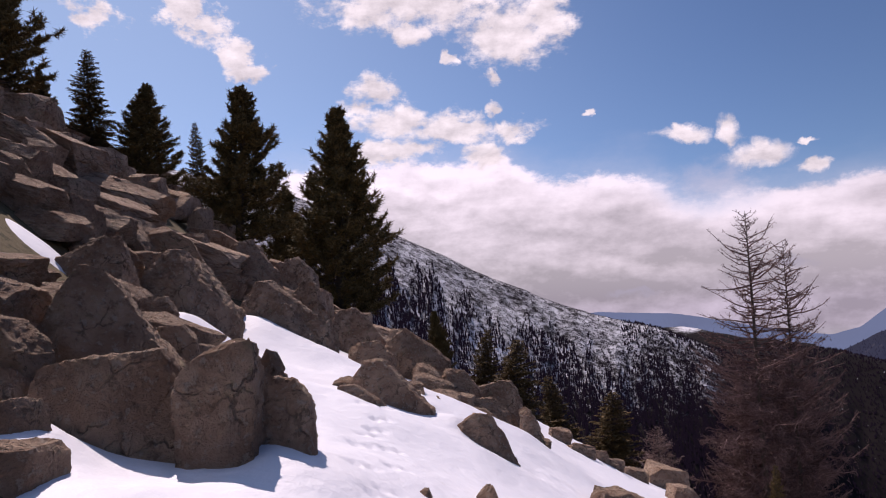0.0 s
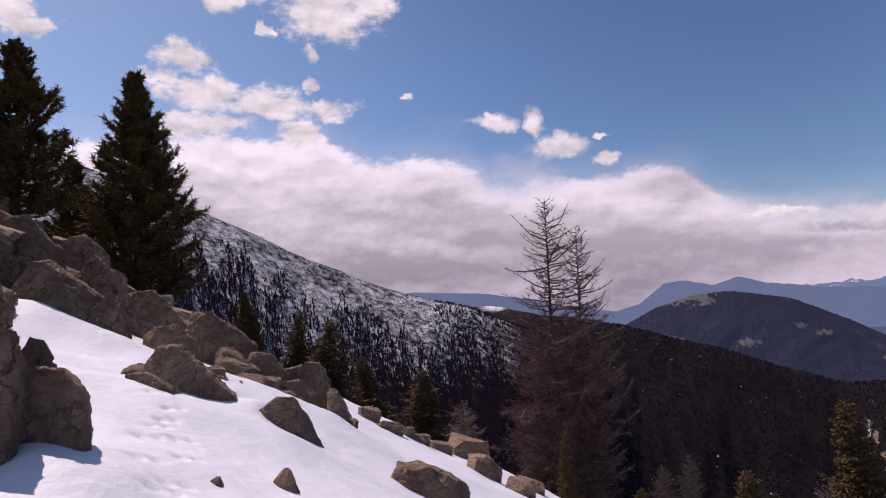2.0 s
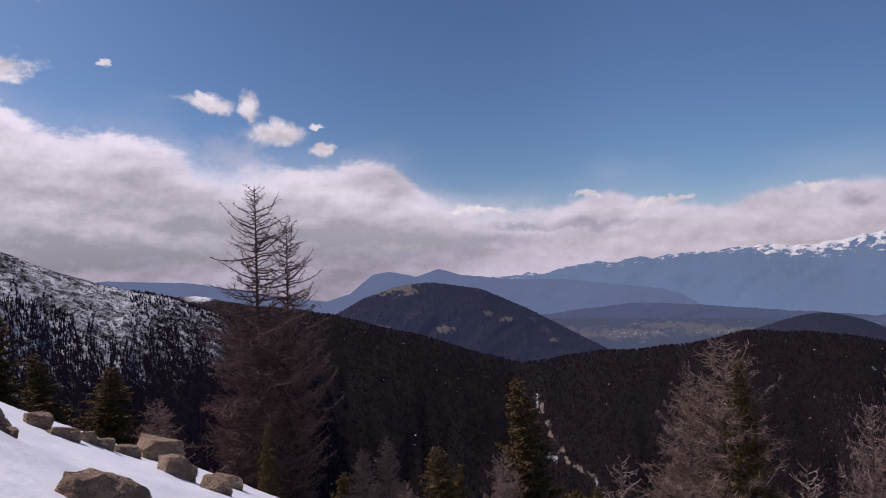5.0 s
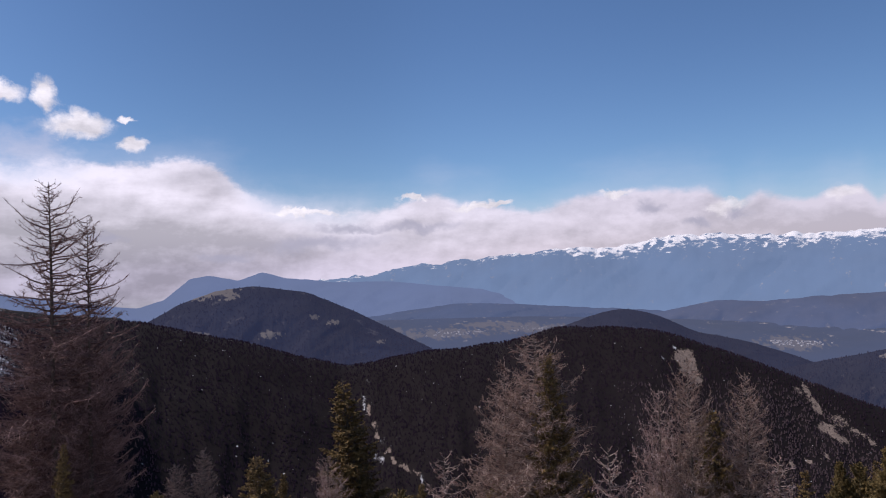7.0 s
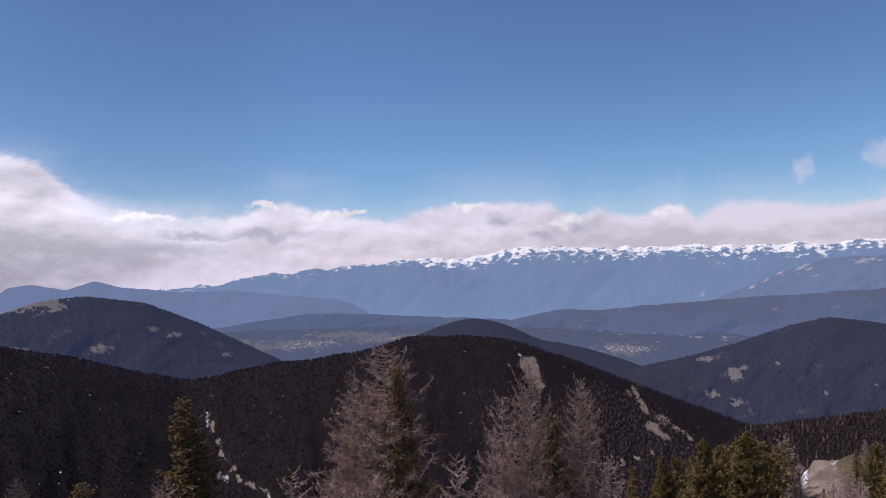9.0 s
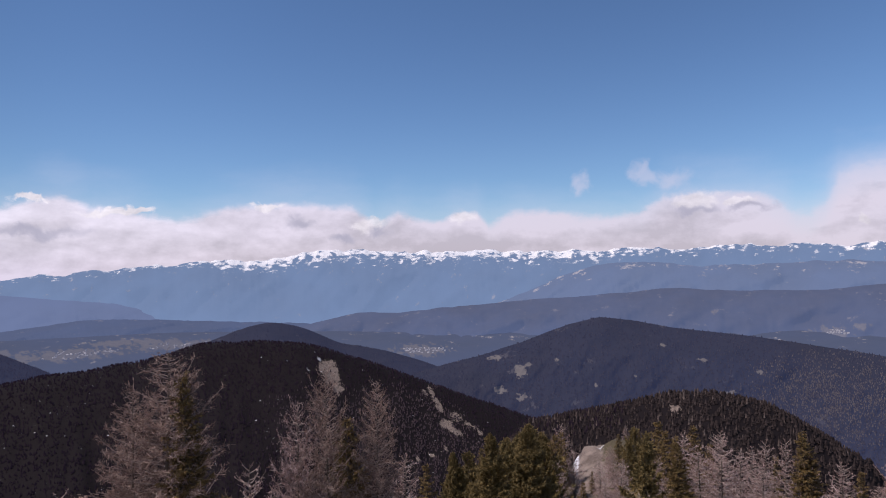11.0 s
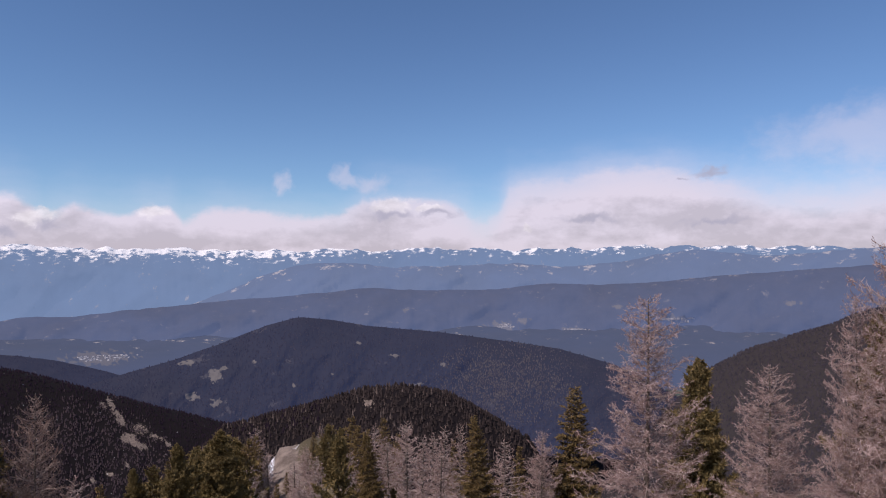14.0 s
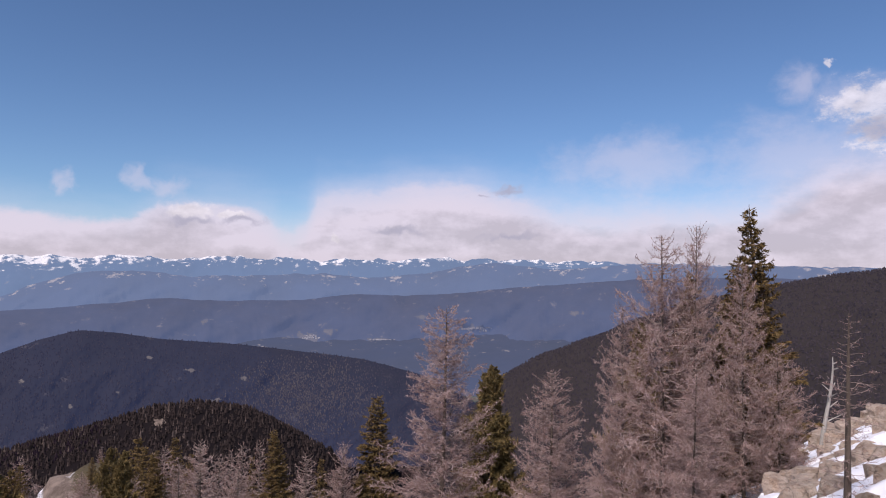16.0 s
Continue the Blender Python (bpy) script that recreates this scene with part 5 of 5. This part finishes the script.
def dead_trunk(az, d, el):
    x, y = d * math.sin(radians(az)), d * math.cos(radians(az))
    z = float(height(x, y))
    h = EYE + d * math.tan(radians(el)) - z
    tree = new("dead_tree")
    at = trunk_mesh("trunk", h, 0.085, tree, GREYBARK, 77, 0.07)
    r2 = np.random.RandomState(8)
    u = 0.35 + 0.6 * r2.rand(9)
    t = r2.rand(9) * 6.3
    p0 = np.stack([*at(u * h), u * h], -1)
    p1 = p0 + np.stack([np.cos(t) * 0.7, np.sin(t) * 0.7, 0.35 + 0.2 * r2.rand(9)], -1) * (1.1 - u)[:, None]
    v, f = prisms(p0, p1, 0.03 + 0 * u, 0.008 + 0 * u)
    tagged(mesh_object("branchwork", v, f, GREYBARK, tree), kind="stuff")
    tree.matrix_basis = pose(x, y, z - 0.1)
    return tagged(tree, "broken grey dead tree trunk among boulders", "dead tree")


dead_trunk(150.8, 26, -5.6)


# ---- boulders ----
def hull(points):
    """A clean closed hull round some points."""
    bm = bmesh.new()
    for p in points:
        bm.verts.new(p)
    bmesh.ops.convex_hull(bm, input=bm.verts)
    bmesh.ops.delete(bm, geom=[v for v in bm.verts if not v.link_faces], context="VERTS")
    return bm


def boulder_mesh(seed, flat=1.0, fine=True):
    """An angular block about one metre across: a skewed box with broken-off corners."""
    rd = random.Random(seed)
    bm = bmesh.new()
    for sx, sy, sz in [(a, b, c) for a in (-1, 1) for b in (-1, 1) for c in (-1, 1)]:
        bm.verts.new((0.5 * sx + rd.uniform(-0.13, 0.13) + 0.10 * sz * math.sin(seed), 0.5 * sy + rd.uniform(-0.13, 0.13), (0.5 * sz + rd.uniform(-0.12, 0.12)) * flat))
    bm = hull([v.co.copy() for v in bm.verts])
    for k in range(8):
        n = Vector((rd.uniform(-1, 1), rd.uniform(-1, 1), rd.uniform(-0.3, 1))).normalized()
        far = max(v.co.dot(n) for v in bm.verts)
        bmesh.ops.bisect_plane(bm, geom=bm.verts[:] + bm.edges[:] + bm.faces[:], plane_co=n * far * rd.uniform(0.66, 0.92), plane_no=n, clear_outer=True)
        bm = hull([v.co.copy() for v in bm.verts])
    return weather(bm, seed, 5 if fine else 2, 0.095 if fine else 0.26, 0.75, 1.0)


def weather(bm, seed, cuts, edge, rough, size):
    """Breaks a hull into small facets, chips its edges and wears its faces."""
    bmesh.ops.delete(bm, geom=[v for v in bm.verts if not v.link_faces], context="VERTS")
    bmesh.ops.dissolve_limit(bm, angle_limit=0.05, verts=bm.verts[:], edges=bm.edges[:])
    bmesh.ops.recalc_face_normals(bm, faces=bm.faces[:])
    bmesh.ops.bevel(bm, geom=list(bm.edges), offset=0.010 * size, segments=1, affect="EDGES", clamp_overlap=True)
    bmesh.ops.triangulate(bm, faces=bm.faces[:])
    for c in range(cuts):
        long = [e for e in bm.edges if e.calc_length() > edge * size]
        if not long:
            break
        bmesh.ops.subdivide_edges(bm, edges=long, cuts=1, use_grid_fill=False)
        bmesh.ops.triangulate(bm, faces=[f for f in bm.faces if len(f.verts) > 3])
    off = Vector((seed * 3.1, seed * 1.7, 0))
    bm.normal_update()
    for v in bm.verts:
        p = v.co * 2.2 / size + off
        w = (noise.noise(p) * 0.03 + noise.noise(p * 2.7) * 0.022 + noise.noise(p * 7) * 0.024 + noise.noise(p * 15) * 0.020) * rough
        w += 0.045 * rough * (math.floor(noise.noise(p * 1.3 + Vector((7, 3, 1))) * 4.5) + math.floor(noise.noise(p * 3.1) * 3.5) * 0.5) / 4.5
        bed = v.co.z / size * 9 + v.co.x / size * 4 + 3 * noise.noise(p * 0.6)
        crack = max(0.0, 1 - abs((bed % 3.1) - 1.5) * 5) * 0.03 * max(0.0, noise.noise(p * 0.9) + 0.25)
        v.co += v.normal * (w - crack) * size
    me = bpy.data.meshes.new("boulder")
    bm.to_mesh(me)
    bm.free()
    me.materials.append(ROCK)
    return me


def chip(bm, rd, n, lo, hi):
    """Breaks corners off along flat planes."""
    for k in range(n):
        d = Vector((rd.uniform(-1, 1), rd.uniform(-1, 0.6), rd.uniform(-0.1, 0.55))).normalized()
        ext = [v.co.dot(d) for v in bm.verts]
        cut = min(ext) + (max(ext) - min(ext)) * rd.uniform(lo, hi)
        bmesh.ops.bisect_plane(bm, geom=bm.verts[:] + bm.edges[:] + bm.faces[:], plane_co=d * cut, plane_no=d, clear_outer=True)
        bm2 = hull([v.co.copy() for v in bm.verts])
        bm.free()
        bm = bm2
    return bm


def crag(x, y, w, h, peak, left, right, base, deep, seed, flat=0.1, label="weathered brown angular rock split from the crag"):
    """A large block by its width and height, where it peaks, how high its two shoulders stand, its foot and how broad its top is."""
    rd = random.Random(seed)
    j = lambda a: rd.uniform(-a, a) * min(w, h - base)
    points = []
    span = h - base
    tilt = 0.03 * span * rd.uniform(-1, 1)
    for back, wide in ((0.0, 1.0), (0.35, 1.03), (1.0, 0.75)):
        drop = 0.14 * span * (back > 0.9)
        for px, pz in ((-0.5 * w, base - 0.1), (-0.5 * w, left - drop), (peak - flat * w, h + tilt - drop), (peak + flat * w, h - tilt - drop), (0.5 * w, right - drop), (0.5 * w, base - 0.1)):
            lean = 0.16 * deep * (pz - base) / span if back < 0.1 else 0.0
            points.append((px * wide + j(0.015), back * deep + lean + j(0.05), pz + j(0.012)))
    points.append((0.15 * w + j(0.12), -0.09 * deep, base + 0.4 * span))
    points.append((-0.2 * w + j(0.12), -0.05 * deep, base + 0.3 * span))
    bm = chip(hull(points), rd, 7, 0.90, 0.975)
    size = max(w, span)
    ob = new("boulder", weather(bm, seed, 6, 0.046, 0.62, size))
    ob.matrix_basis = Matrix.Translation((x, y, float(slope_near(x, y))))
    return tagged(ob, label, "boulder", "boulders")


BLOCKS = [boulder_mesh(40 + k) for k in range(14)] + [boulder_mesh(60 + k, 1.0, False) for k in range(14)]
# copies in the paler rock, for blocks seen from their sunlit side
SUNLIT_BLOCKS = [me.copy() for me in BLOCKS]
for me in SUNLIT_BLOCKS:
    me.materials[0] = SUNLIT_ROCK
SIZES = [tuple(max(v.co[i] for v in me.vertices) - min(v.co[i] for v in me.vertices) for i in range(3)) for me in BLOCKS]
count = 0


def boulder(x, y, w, h, k=None, turn=None, tip=0.0, deep=None, label="weathered grey-brown angular boulder with lichen"):
    """A boulder of a width and of a height above the ground at its place."""
    global count
    count += 1
    k = (count * 5) % 14 if k is None else k % 28
    turn = (count * 67) % 360 if turn is None else turn
    sunk = 0.18 * h + 0.08
    ob = new("boulder", BLOCKS[k])
    sx, sy, sz = SIZES[k]
    deep = w * 0.9 if deep is None else deep
    ob.matrix_basis = Matrix.Translation((x, y + 0.25 * deep, float(surface(x, y)) + (h - sunk) / 2)) @ pose(0, 0, 0, 0, tip, 0) @ Matrix.Diagonal((w / sx * 1.05, deep / sy, (h + sunk) / sz, 1)) @ pose(0, 0, 0, 0, 0, 90 * round(turn / 90))
    return tagged(ob, label, "boulder", "boulders")


crag(-1.52, 4.40, 0.53, 0.88, 0.15, 0.60, 0.66, -0.26, 0.50, 1, 0.10, "tall brown rock with a slanted peak rising from snow")
crag(-1.18, 4.70, 0.41, 0.72, -0.00, 0.75, 0.52, -0.12, 0.50, 2, 0.12, "dark split brown rock beside a taller one")
crag(-1.31, 4.95, 0.20, 0.82, -0.01, 0.78, 0.73, -0.12, 0.35, 3, 0.20, "small dark block wedged behind split rocks")
crag(-2.32, 4.50, 1.06, 0.44, 0.09, 0.32, 0.37, -0.30, 0.80, 4, 0.34, "wide brown block with a flat top behind snow")
crag(-3.09, 5.60, 0.87, 0.85, 0.04, 0.20, 0.39, -0.20, 0.90, 5, 0.09, "grey-brown pyramid rock with lichen spots")
crag(-2.58, 5.90, 0.59, 0.67, -0.18, 0.67, 0.19, -0.12, 0.50, 6, 0.05)
crag(-2.69, 6.60, 0.47, 0.55, -0.01, 0.49, 0.40, -0.12, 0.50, 7, 0.25)
crag(-3.59, 8.00, 0.72, 0.47, 0.07, 0.39, 0.30, -0.12, 0.60, 8, 0.25)
crag(-4.01, 10.00, 1.63, 1.08, -0.12, 0.50, 0.04, -0.24, 1.60, 9, 0.10, "big folded brown rock above the snow")
crag(-4.81, 8.60, 1.44, 0.46, 0.50, -0.10, 0.04, -0.42, 1.20, 10, 0.09, "brown slab dipping beside a snow patch")
crag(-3.22, 13.30, 2.04, 1.36, -0.39, 0.82, 0.26, -0.12, 1.50, 11, 0.06, "broad brown rock at the snow's upper edge")
crag(-2.60, 13.40, 0.76, 1.11, 0.18, 0.60, 0.56, -0.12, 0.60, 12, 0.03, "pale slanted rock with a sunlit face")
crag(-4.97, 17.00, 1.62, 1.71, -0.08, 0.93, 0.66, -0.12, 1.40, 13, 0.03, "pointed brown rock in front of stone pines")
crag(-4.01, 18.00, 1.21, 1.90, -0.21, 1.74, 1.45, -0.12, 1.00, 14, 0.25)
crag(-3.40, 16.00, 0.77, 1.58, 0.19, 1.05, 1.33, -0.12, 0.70, 15, 0.05)
crag(-2.35, 18.00, 1.38, 1.40, -0.29, 1.20, 0.69, -0.12, 1.20, 16, 0.15)
crag(-0.81, 16.20, 1.58, 1.37, -0.36, 1.13, 0.52, -0.12, 1.40, 17, 0.12, "low humped rock with a snow-dusted ledge")
crag(-1.68, 15.00, 1.02, 0.76, -0.09, 0.63, 0.36, -0.12, 0.80, 18, 0.20)
crag(-0.90, 9.90, 1.24, 0.75, -0.26, 0.37, -0.01, -0.17, 1.10, 19, 0.14, "cracked brown rock standing in snow")
crag(-1.22, 8.90, 0.75, 0.36, -0.16, 0.29, 0.06, -0.12, 0.60, 20, 0.20, "flat dark rock sunk in snow")
crag(-0.44, 15.00, 0.76, 0.75, -0.17, 0.72, 0.17, -0.20, 0.90, 21, 0.15)
crag(0.23, 15.00, 0.91, 0.85, -0.14, 0.76, 0.27, -0.19, 1.00, 22, 0.22, "cracked grey-brown slab leaning on the next")
crag(1.08, 15.40, 1.00, 1.00, 0.23, 0.91, 0.87, -0.12, 1.00, 23, 0.22, "cracked grey-brown slab ending in a blunt block")
crag(0.87, 14.40, 1.06, 0.63, -0.21, 0.61, 0.10, -0.12, 0.70, 24, 0.18)
crag(1.55, 14.00, 0.41, 0.85, -0.05, 0.80, 0.41, -0.12, 0.60, 25, 0.15, "dark stone at the edge of the snow")
crag(0.43, 9.70, 0.96, 0.52, -0.02, 0.33, -0.08, -0.18, 0.90, 26, 0.12, "low grey rock half covered by snow")
crag(2.42, 9.60, 1.33, 0.57, -0.23, 0.28, 0.11, -0.12, 1.00, 27, 0.16, "brown angular rock jutting from the snow")
crag(0.30, 6.20, 0.25, 0.20, 0.01, 0.12, 0.02, -0.12, 0.40, 28, 0.12)
crag(-0.25, 5.40, 0.14, 0.10, 0.01, 0.06, 0.02, -0.12, 0.30, 29, 0.15)
crag(-4.40, 6.80, 0.70, 0.02, 0.09, 0.06, -0.21, -0.57, 0.90, 30, 0.20)
crag(-2.47, 3.60, 0.28, 0.14, 0.10, 0.11, 0.05, -0.23, 0.50, 31, 0.15)
crag(-3.55, 5.30, 0.54, 0.16, 0.02, 0.15, -0.18, -0.67, 0.80, 32, 0.20)
crag(-3.16, 4.70, 0.40, -0.00, 0.03, -0.01, -0.14, -0.55, 0.50, 33, 0.20)
crag(-2.10, 2.95, 0.40, 0.09, 0.10, 0.11, 0.05, -0.12, 0.60, 34, 0.28, "low brown rock at the edge of the snow")

boulder(-4.6, 17.27, 2.0, 0.9, tip=22)

boulder(-4.32, 19.52, 2.2, 1.2, tip=18)

boulder(-2.83, 21.80, 2.2, 1.0, tip=20)

boulder(-9.09, 15.76, 2.03, 0.78, tip=24)

boulder(-7.83, 16.42, 2.44, 0.75, tip=24)

boulder(-9.10, 14.36, 1.61, 0.52, tip=24)

boulder(-7.62, 12.44, 1.88, 0.44, tip=24)

boulder(-6.75, 12.96, 2.21, 0.53, tip=24)

boulder(-6.28, 13.81, 1.93, 0.40, tip=24)

boulder(-6.03, 15.83, 2.55, 0.71, tip=24)

boulder(-8.06, 22.42, 0.79, 1.03)

# a broken line of stones along the snow's lower edge
for x, y, w, h in ((3.3, 22.0, 0.75, 0.45), (3.7, 20.6, 0.95, 0.40), (4.6, 22.2, 0.50, 0.42), (5.1, 22.4, 0.75, 0.40), (5.9, 23.4, 0.85, 0.34), (7.3, 24.4, 1.5, 0.85), (6.6, 20.6, 1.1, 0.62), (7.6, 22.6, 0.6, 0.35), (7.4, 19.4, 0.9, 0.5), (8.6, 21.8, 0.9, 0.45)):
    boulder(x, y, w, h, tip=12)
boulder(-4.35, 6.2, 1.0, 0.35, tip=12)
for x, y, w, h, tip in ((-6.2, 9.9, 1.3, 0.5, 24), (-5.1, 9.9, 1.1, 0.45, 20), (-6.5, 9.2, 0.9, 0.4, 25), (-4.7, 7.3, 0.8, 0.10, 24), (-4.2, 7.0, 0.7, 0.2, 18), (-3.75, 5.6, 0.7, 0.4, 15), (-3.3, 4.9, 0.6, 0.3, 10), (-5.0, 6.4, 0.9, 0.4, 20)):
    boulder(x, y, w, h, tip=tip)
# small stones showing through the snow
for x, y, w, h in ((-3.2, 13.3, 0.22, 0.20), (-2.75, 12.4, 0.34, 0.26), (-2.35, 17.6, 0.4, 0.3), (-2.0, 14.0, 0.30, 0.16)):
    boulder(x, y, w, h)
for k in range(15):
    u = k / 14
    boulder(-1.5 + 2.9 * u + 0.35 * math.sin(k * 2.3), 10.4 + 5.2 * u + 0.5 * math.sin(k * 3.7), 0.62 + 0.25 * math.sin(k * 1.9), 0.27 + 0.10 * math.sin(k * 2.9), k, 90 * k, 14 + 9 * math.sin(k))
boulder(-3.05, 7.3, 0.8, 0.5, tip=18)
boulder(-3.9, 7.4, 0.9, 0.5, tip=20)
boulder(0.1, 14.3, 0.7, 0.42, tip=18)
boulder(1.7, 14.2, 0.5, 0.30, tip=15)
boulder(-0.4, 14.6, 0.9, 0.5, tip=20)
boulder(0.9, 14.1, 0.45, 0.25, tip=12)
# blocks that fill the slope between and above the large ones
rs = random.Random(21)
placed = 0
rubble = []
while placed < 330:
    y = rs.uniform(6.5, 33)
    x = rs.uniform(-0.9 * y - 2, -1.6 - 0.05 * y)
    if rs.random() > 0.35 + 0.02 * y or (y < 19 and snow_cover(x, y) > 0.12) or (-6.6 < x < -4.3 and 6.8 < y < 9.4):
        continue
    w = rs.uniform(0.35, 1.35) * (0.62 + 0.025 * y)
    ob = boulder(x, y, w, w * rs.uniform(0.28, 0.66), rs.randrange(14) + 14 * (y > 12), rs.uniform(0, 360), rs.uniform(-8, 34))
    if y > 16:
        rubble.append(ob)
    placed += 1
sunlit_rubble = []
for k in range(230):
    a = rs.uniform(147.5, 166)
    d = 7.5 + 30 * rs.random() ** 1.1
    w = rs.uniform(0.16, 0.62) * (0.42 + d / 26)
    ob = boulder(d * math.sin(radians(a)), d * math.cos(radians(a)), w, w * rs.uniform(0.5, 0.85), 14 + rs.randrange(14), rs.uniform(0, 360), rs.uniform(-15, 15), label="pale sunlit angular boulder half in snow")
    ob.data = SUNLIT_BLOCKS[BLOCKS.index(ob.data)]
    if d > 13:
        sunlit_rubble.append(ob)


def join(obs, name, label, material):
    """The farther blocks, too many to count, as one mesh."""
    V, F, o = [], [], 0
    for ob in obs:
        me = ob.data
        co = np.empty(len(me.vertices) * 3)
        me.vertices.foreach_get("co", co)
        m = np.array(ob.matrix_basis)
        V.append(co.reshape(-1, 3) @ m[:3, :3].T + m[:3, 3])
        loops = np.empty(len(me.loops), int)
        me.loops.foreach_get("vertex_index", loops)
        F.append(loops.reshape(-1, 3) + o)
        o += len(me.vertices)
        bpy.data.objects.remove(ob)
    return tagged(mesh_object(name, np.concatenate(V), np.concatenate(F), material), label, "rubble", kind="stuff")


join(rubble, "rubble", "brown blocks tumbled over the upper slope", ROCK)
join(sunlit_rubble, "rubble", "pale sunlit blocks tumbled over a snowy slope", SUNLIT_ROCK)


# ---- snow ----
def snow_sheet(name, label, xs, ys, cover, prints=False):
    """Snow with rounded edges lying on the ground wherever cover(x, y) is above zero."""
    x, y = np.meshgrid(xs, ys)
    s = cover(x, y)
    thick = 0.20 * np.clip(s * 2.0, -1.2, 1.0)
    thick = np.where(thick > 0, 0.20 * np.sqrt(np.clip(thick / 0.20, 0, 1)), thick * 1.2)
    z = surface(x, y) - (0.12 if prints else -0.03) + thick + 0.14 * (fractal(x * 0.7, y * 0.5, 140, 3) - 0.5) + 0.045 * (fractal(x * 2.6 + 0.6 * y, y * 1.7, 143, 3) - 0.5)
    if prints:
        # drifts against the rocks
        for dx, dy, rx, ry, up in ((-0.9, 8.7, 1.4, 0.9, 0.16), (0.10, 10.2, 0.45, 0.42, 0.24), (0.3, 9.3, 1.2, 0.5, 0.06), (-0.2, 12.6, 1.6, 1.3, 0.22), (1.2, 13.8, 1.5, 0.9, 0.15), (-2.4, 12.5, 1.0, 1.2, 0.15), (-3.3, 13.2, 1.3, 0.9, 0.36), (-3.6, 9.5, 0.8, 1.0, 0.30), (-1.05, 4.6, 0.55, 0.9, 0.17), (-1.90, 4.15, 0.36, 0.55, -0.16), (-2.55, 3.95, 0.34, 0.40, 0.15), (-1.45, 4.15, 0.35, 0.4, -0.09)):
            z = z + up * np.exp(-((x - dx) / rx) ** 2 - ((y - dy) / ry) ** 2)
        z = z - hollow(x, y)
        # an animal's old prints, half filled
        for k in range(15):
            for lane, size in ((0.0, 0.045), (0.11, 0.035)):
                py = 4.6 + 0.42 * k + 0.16 * (lane > 0) + 0.12 * math.sin(k * 5.1)
                px = -0.55 - 0.05 * k + lane + 0.16 * math.sin(k * 2.7)
                g = np.exp(-((x - px) / size) ** 2 - ((y - py) / (size * 1.5)) ** 2)
                z = z - 0.055 * g
    n, m = x.shape
    i, j = np.meshgrid(np.arange(n - 1), np.arange(m - 1), indexing="ij")
    keep = (np.maximum.reduce([s[:-1, :-1], s[1:, :-1], s[:-1, 1:], s[1:, 1:]]) > -0.5)
    f = np.stack([i * m + j, i * m + j + 1, (i + 1) * m + j + 1, (i + 1) * m + j], -1)[keep]
    used = np.unique(f)
    back = np.full(n * m, -1)
    back[used] = np.arange(len(used))
    v = np.stack([x, y, z], -1).reshape(-1, 3)[used]
    ob = mesh_object(name, v, back[f], SNOW, smooth=True)
    return tagged(ob, label, "snow", kind="structure")


snow_sheet("snow_field", "bright melting spring snow lying between boulders", np.concatenate([np.arange(-10, -3, 0.1), np.arange(-3, 1.5, 0.04), np.arange(1.5, 18, 0.11)]),
           np.concatenate([np.arange(1.5, 10.5, 0.06), 10.5 + np.cumsum(np.linspace(0.07, 0.28, 142))]), snow_cover, True)
snow_sheet("snow_patches", "patches of old snow between pale boulders", np.arange(1.5, 22, 0.12), np.arange(-40, -6, 0.12),
           lambda x, y: 5.0 * (fractal(x * 1.1, y * 1.1, 150, 5) - 0.46))
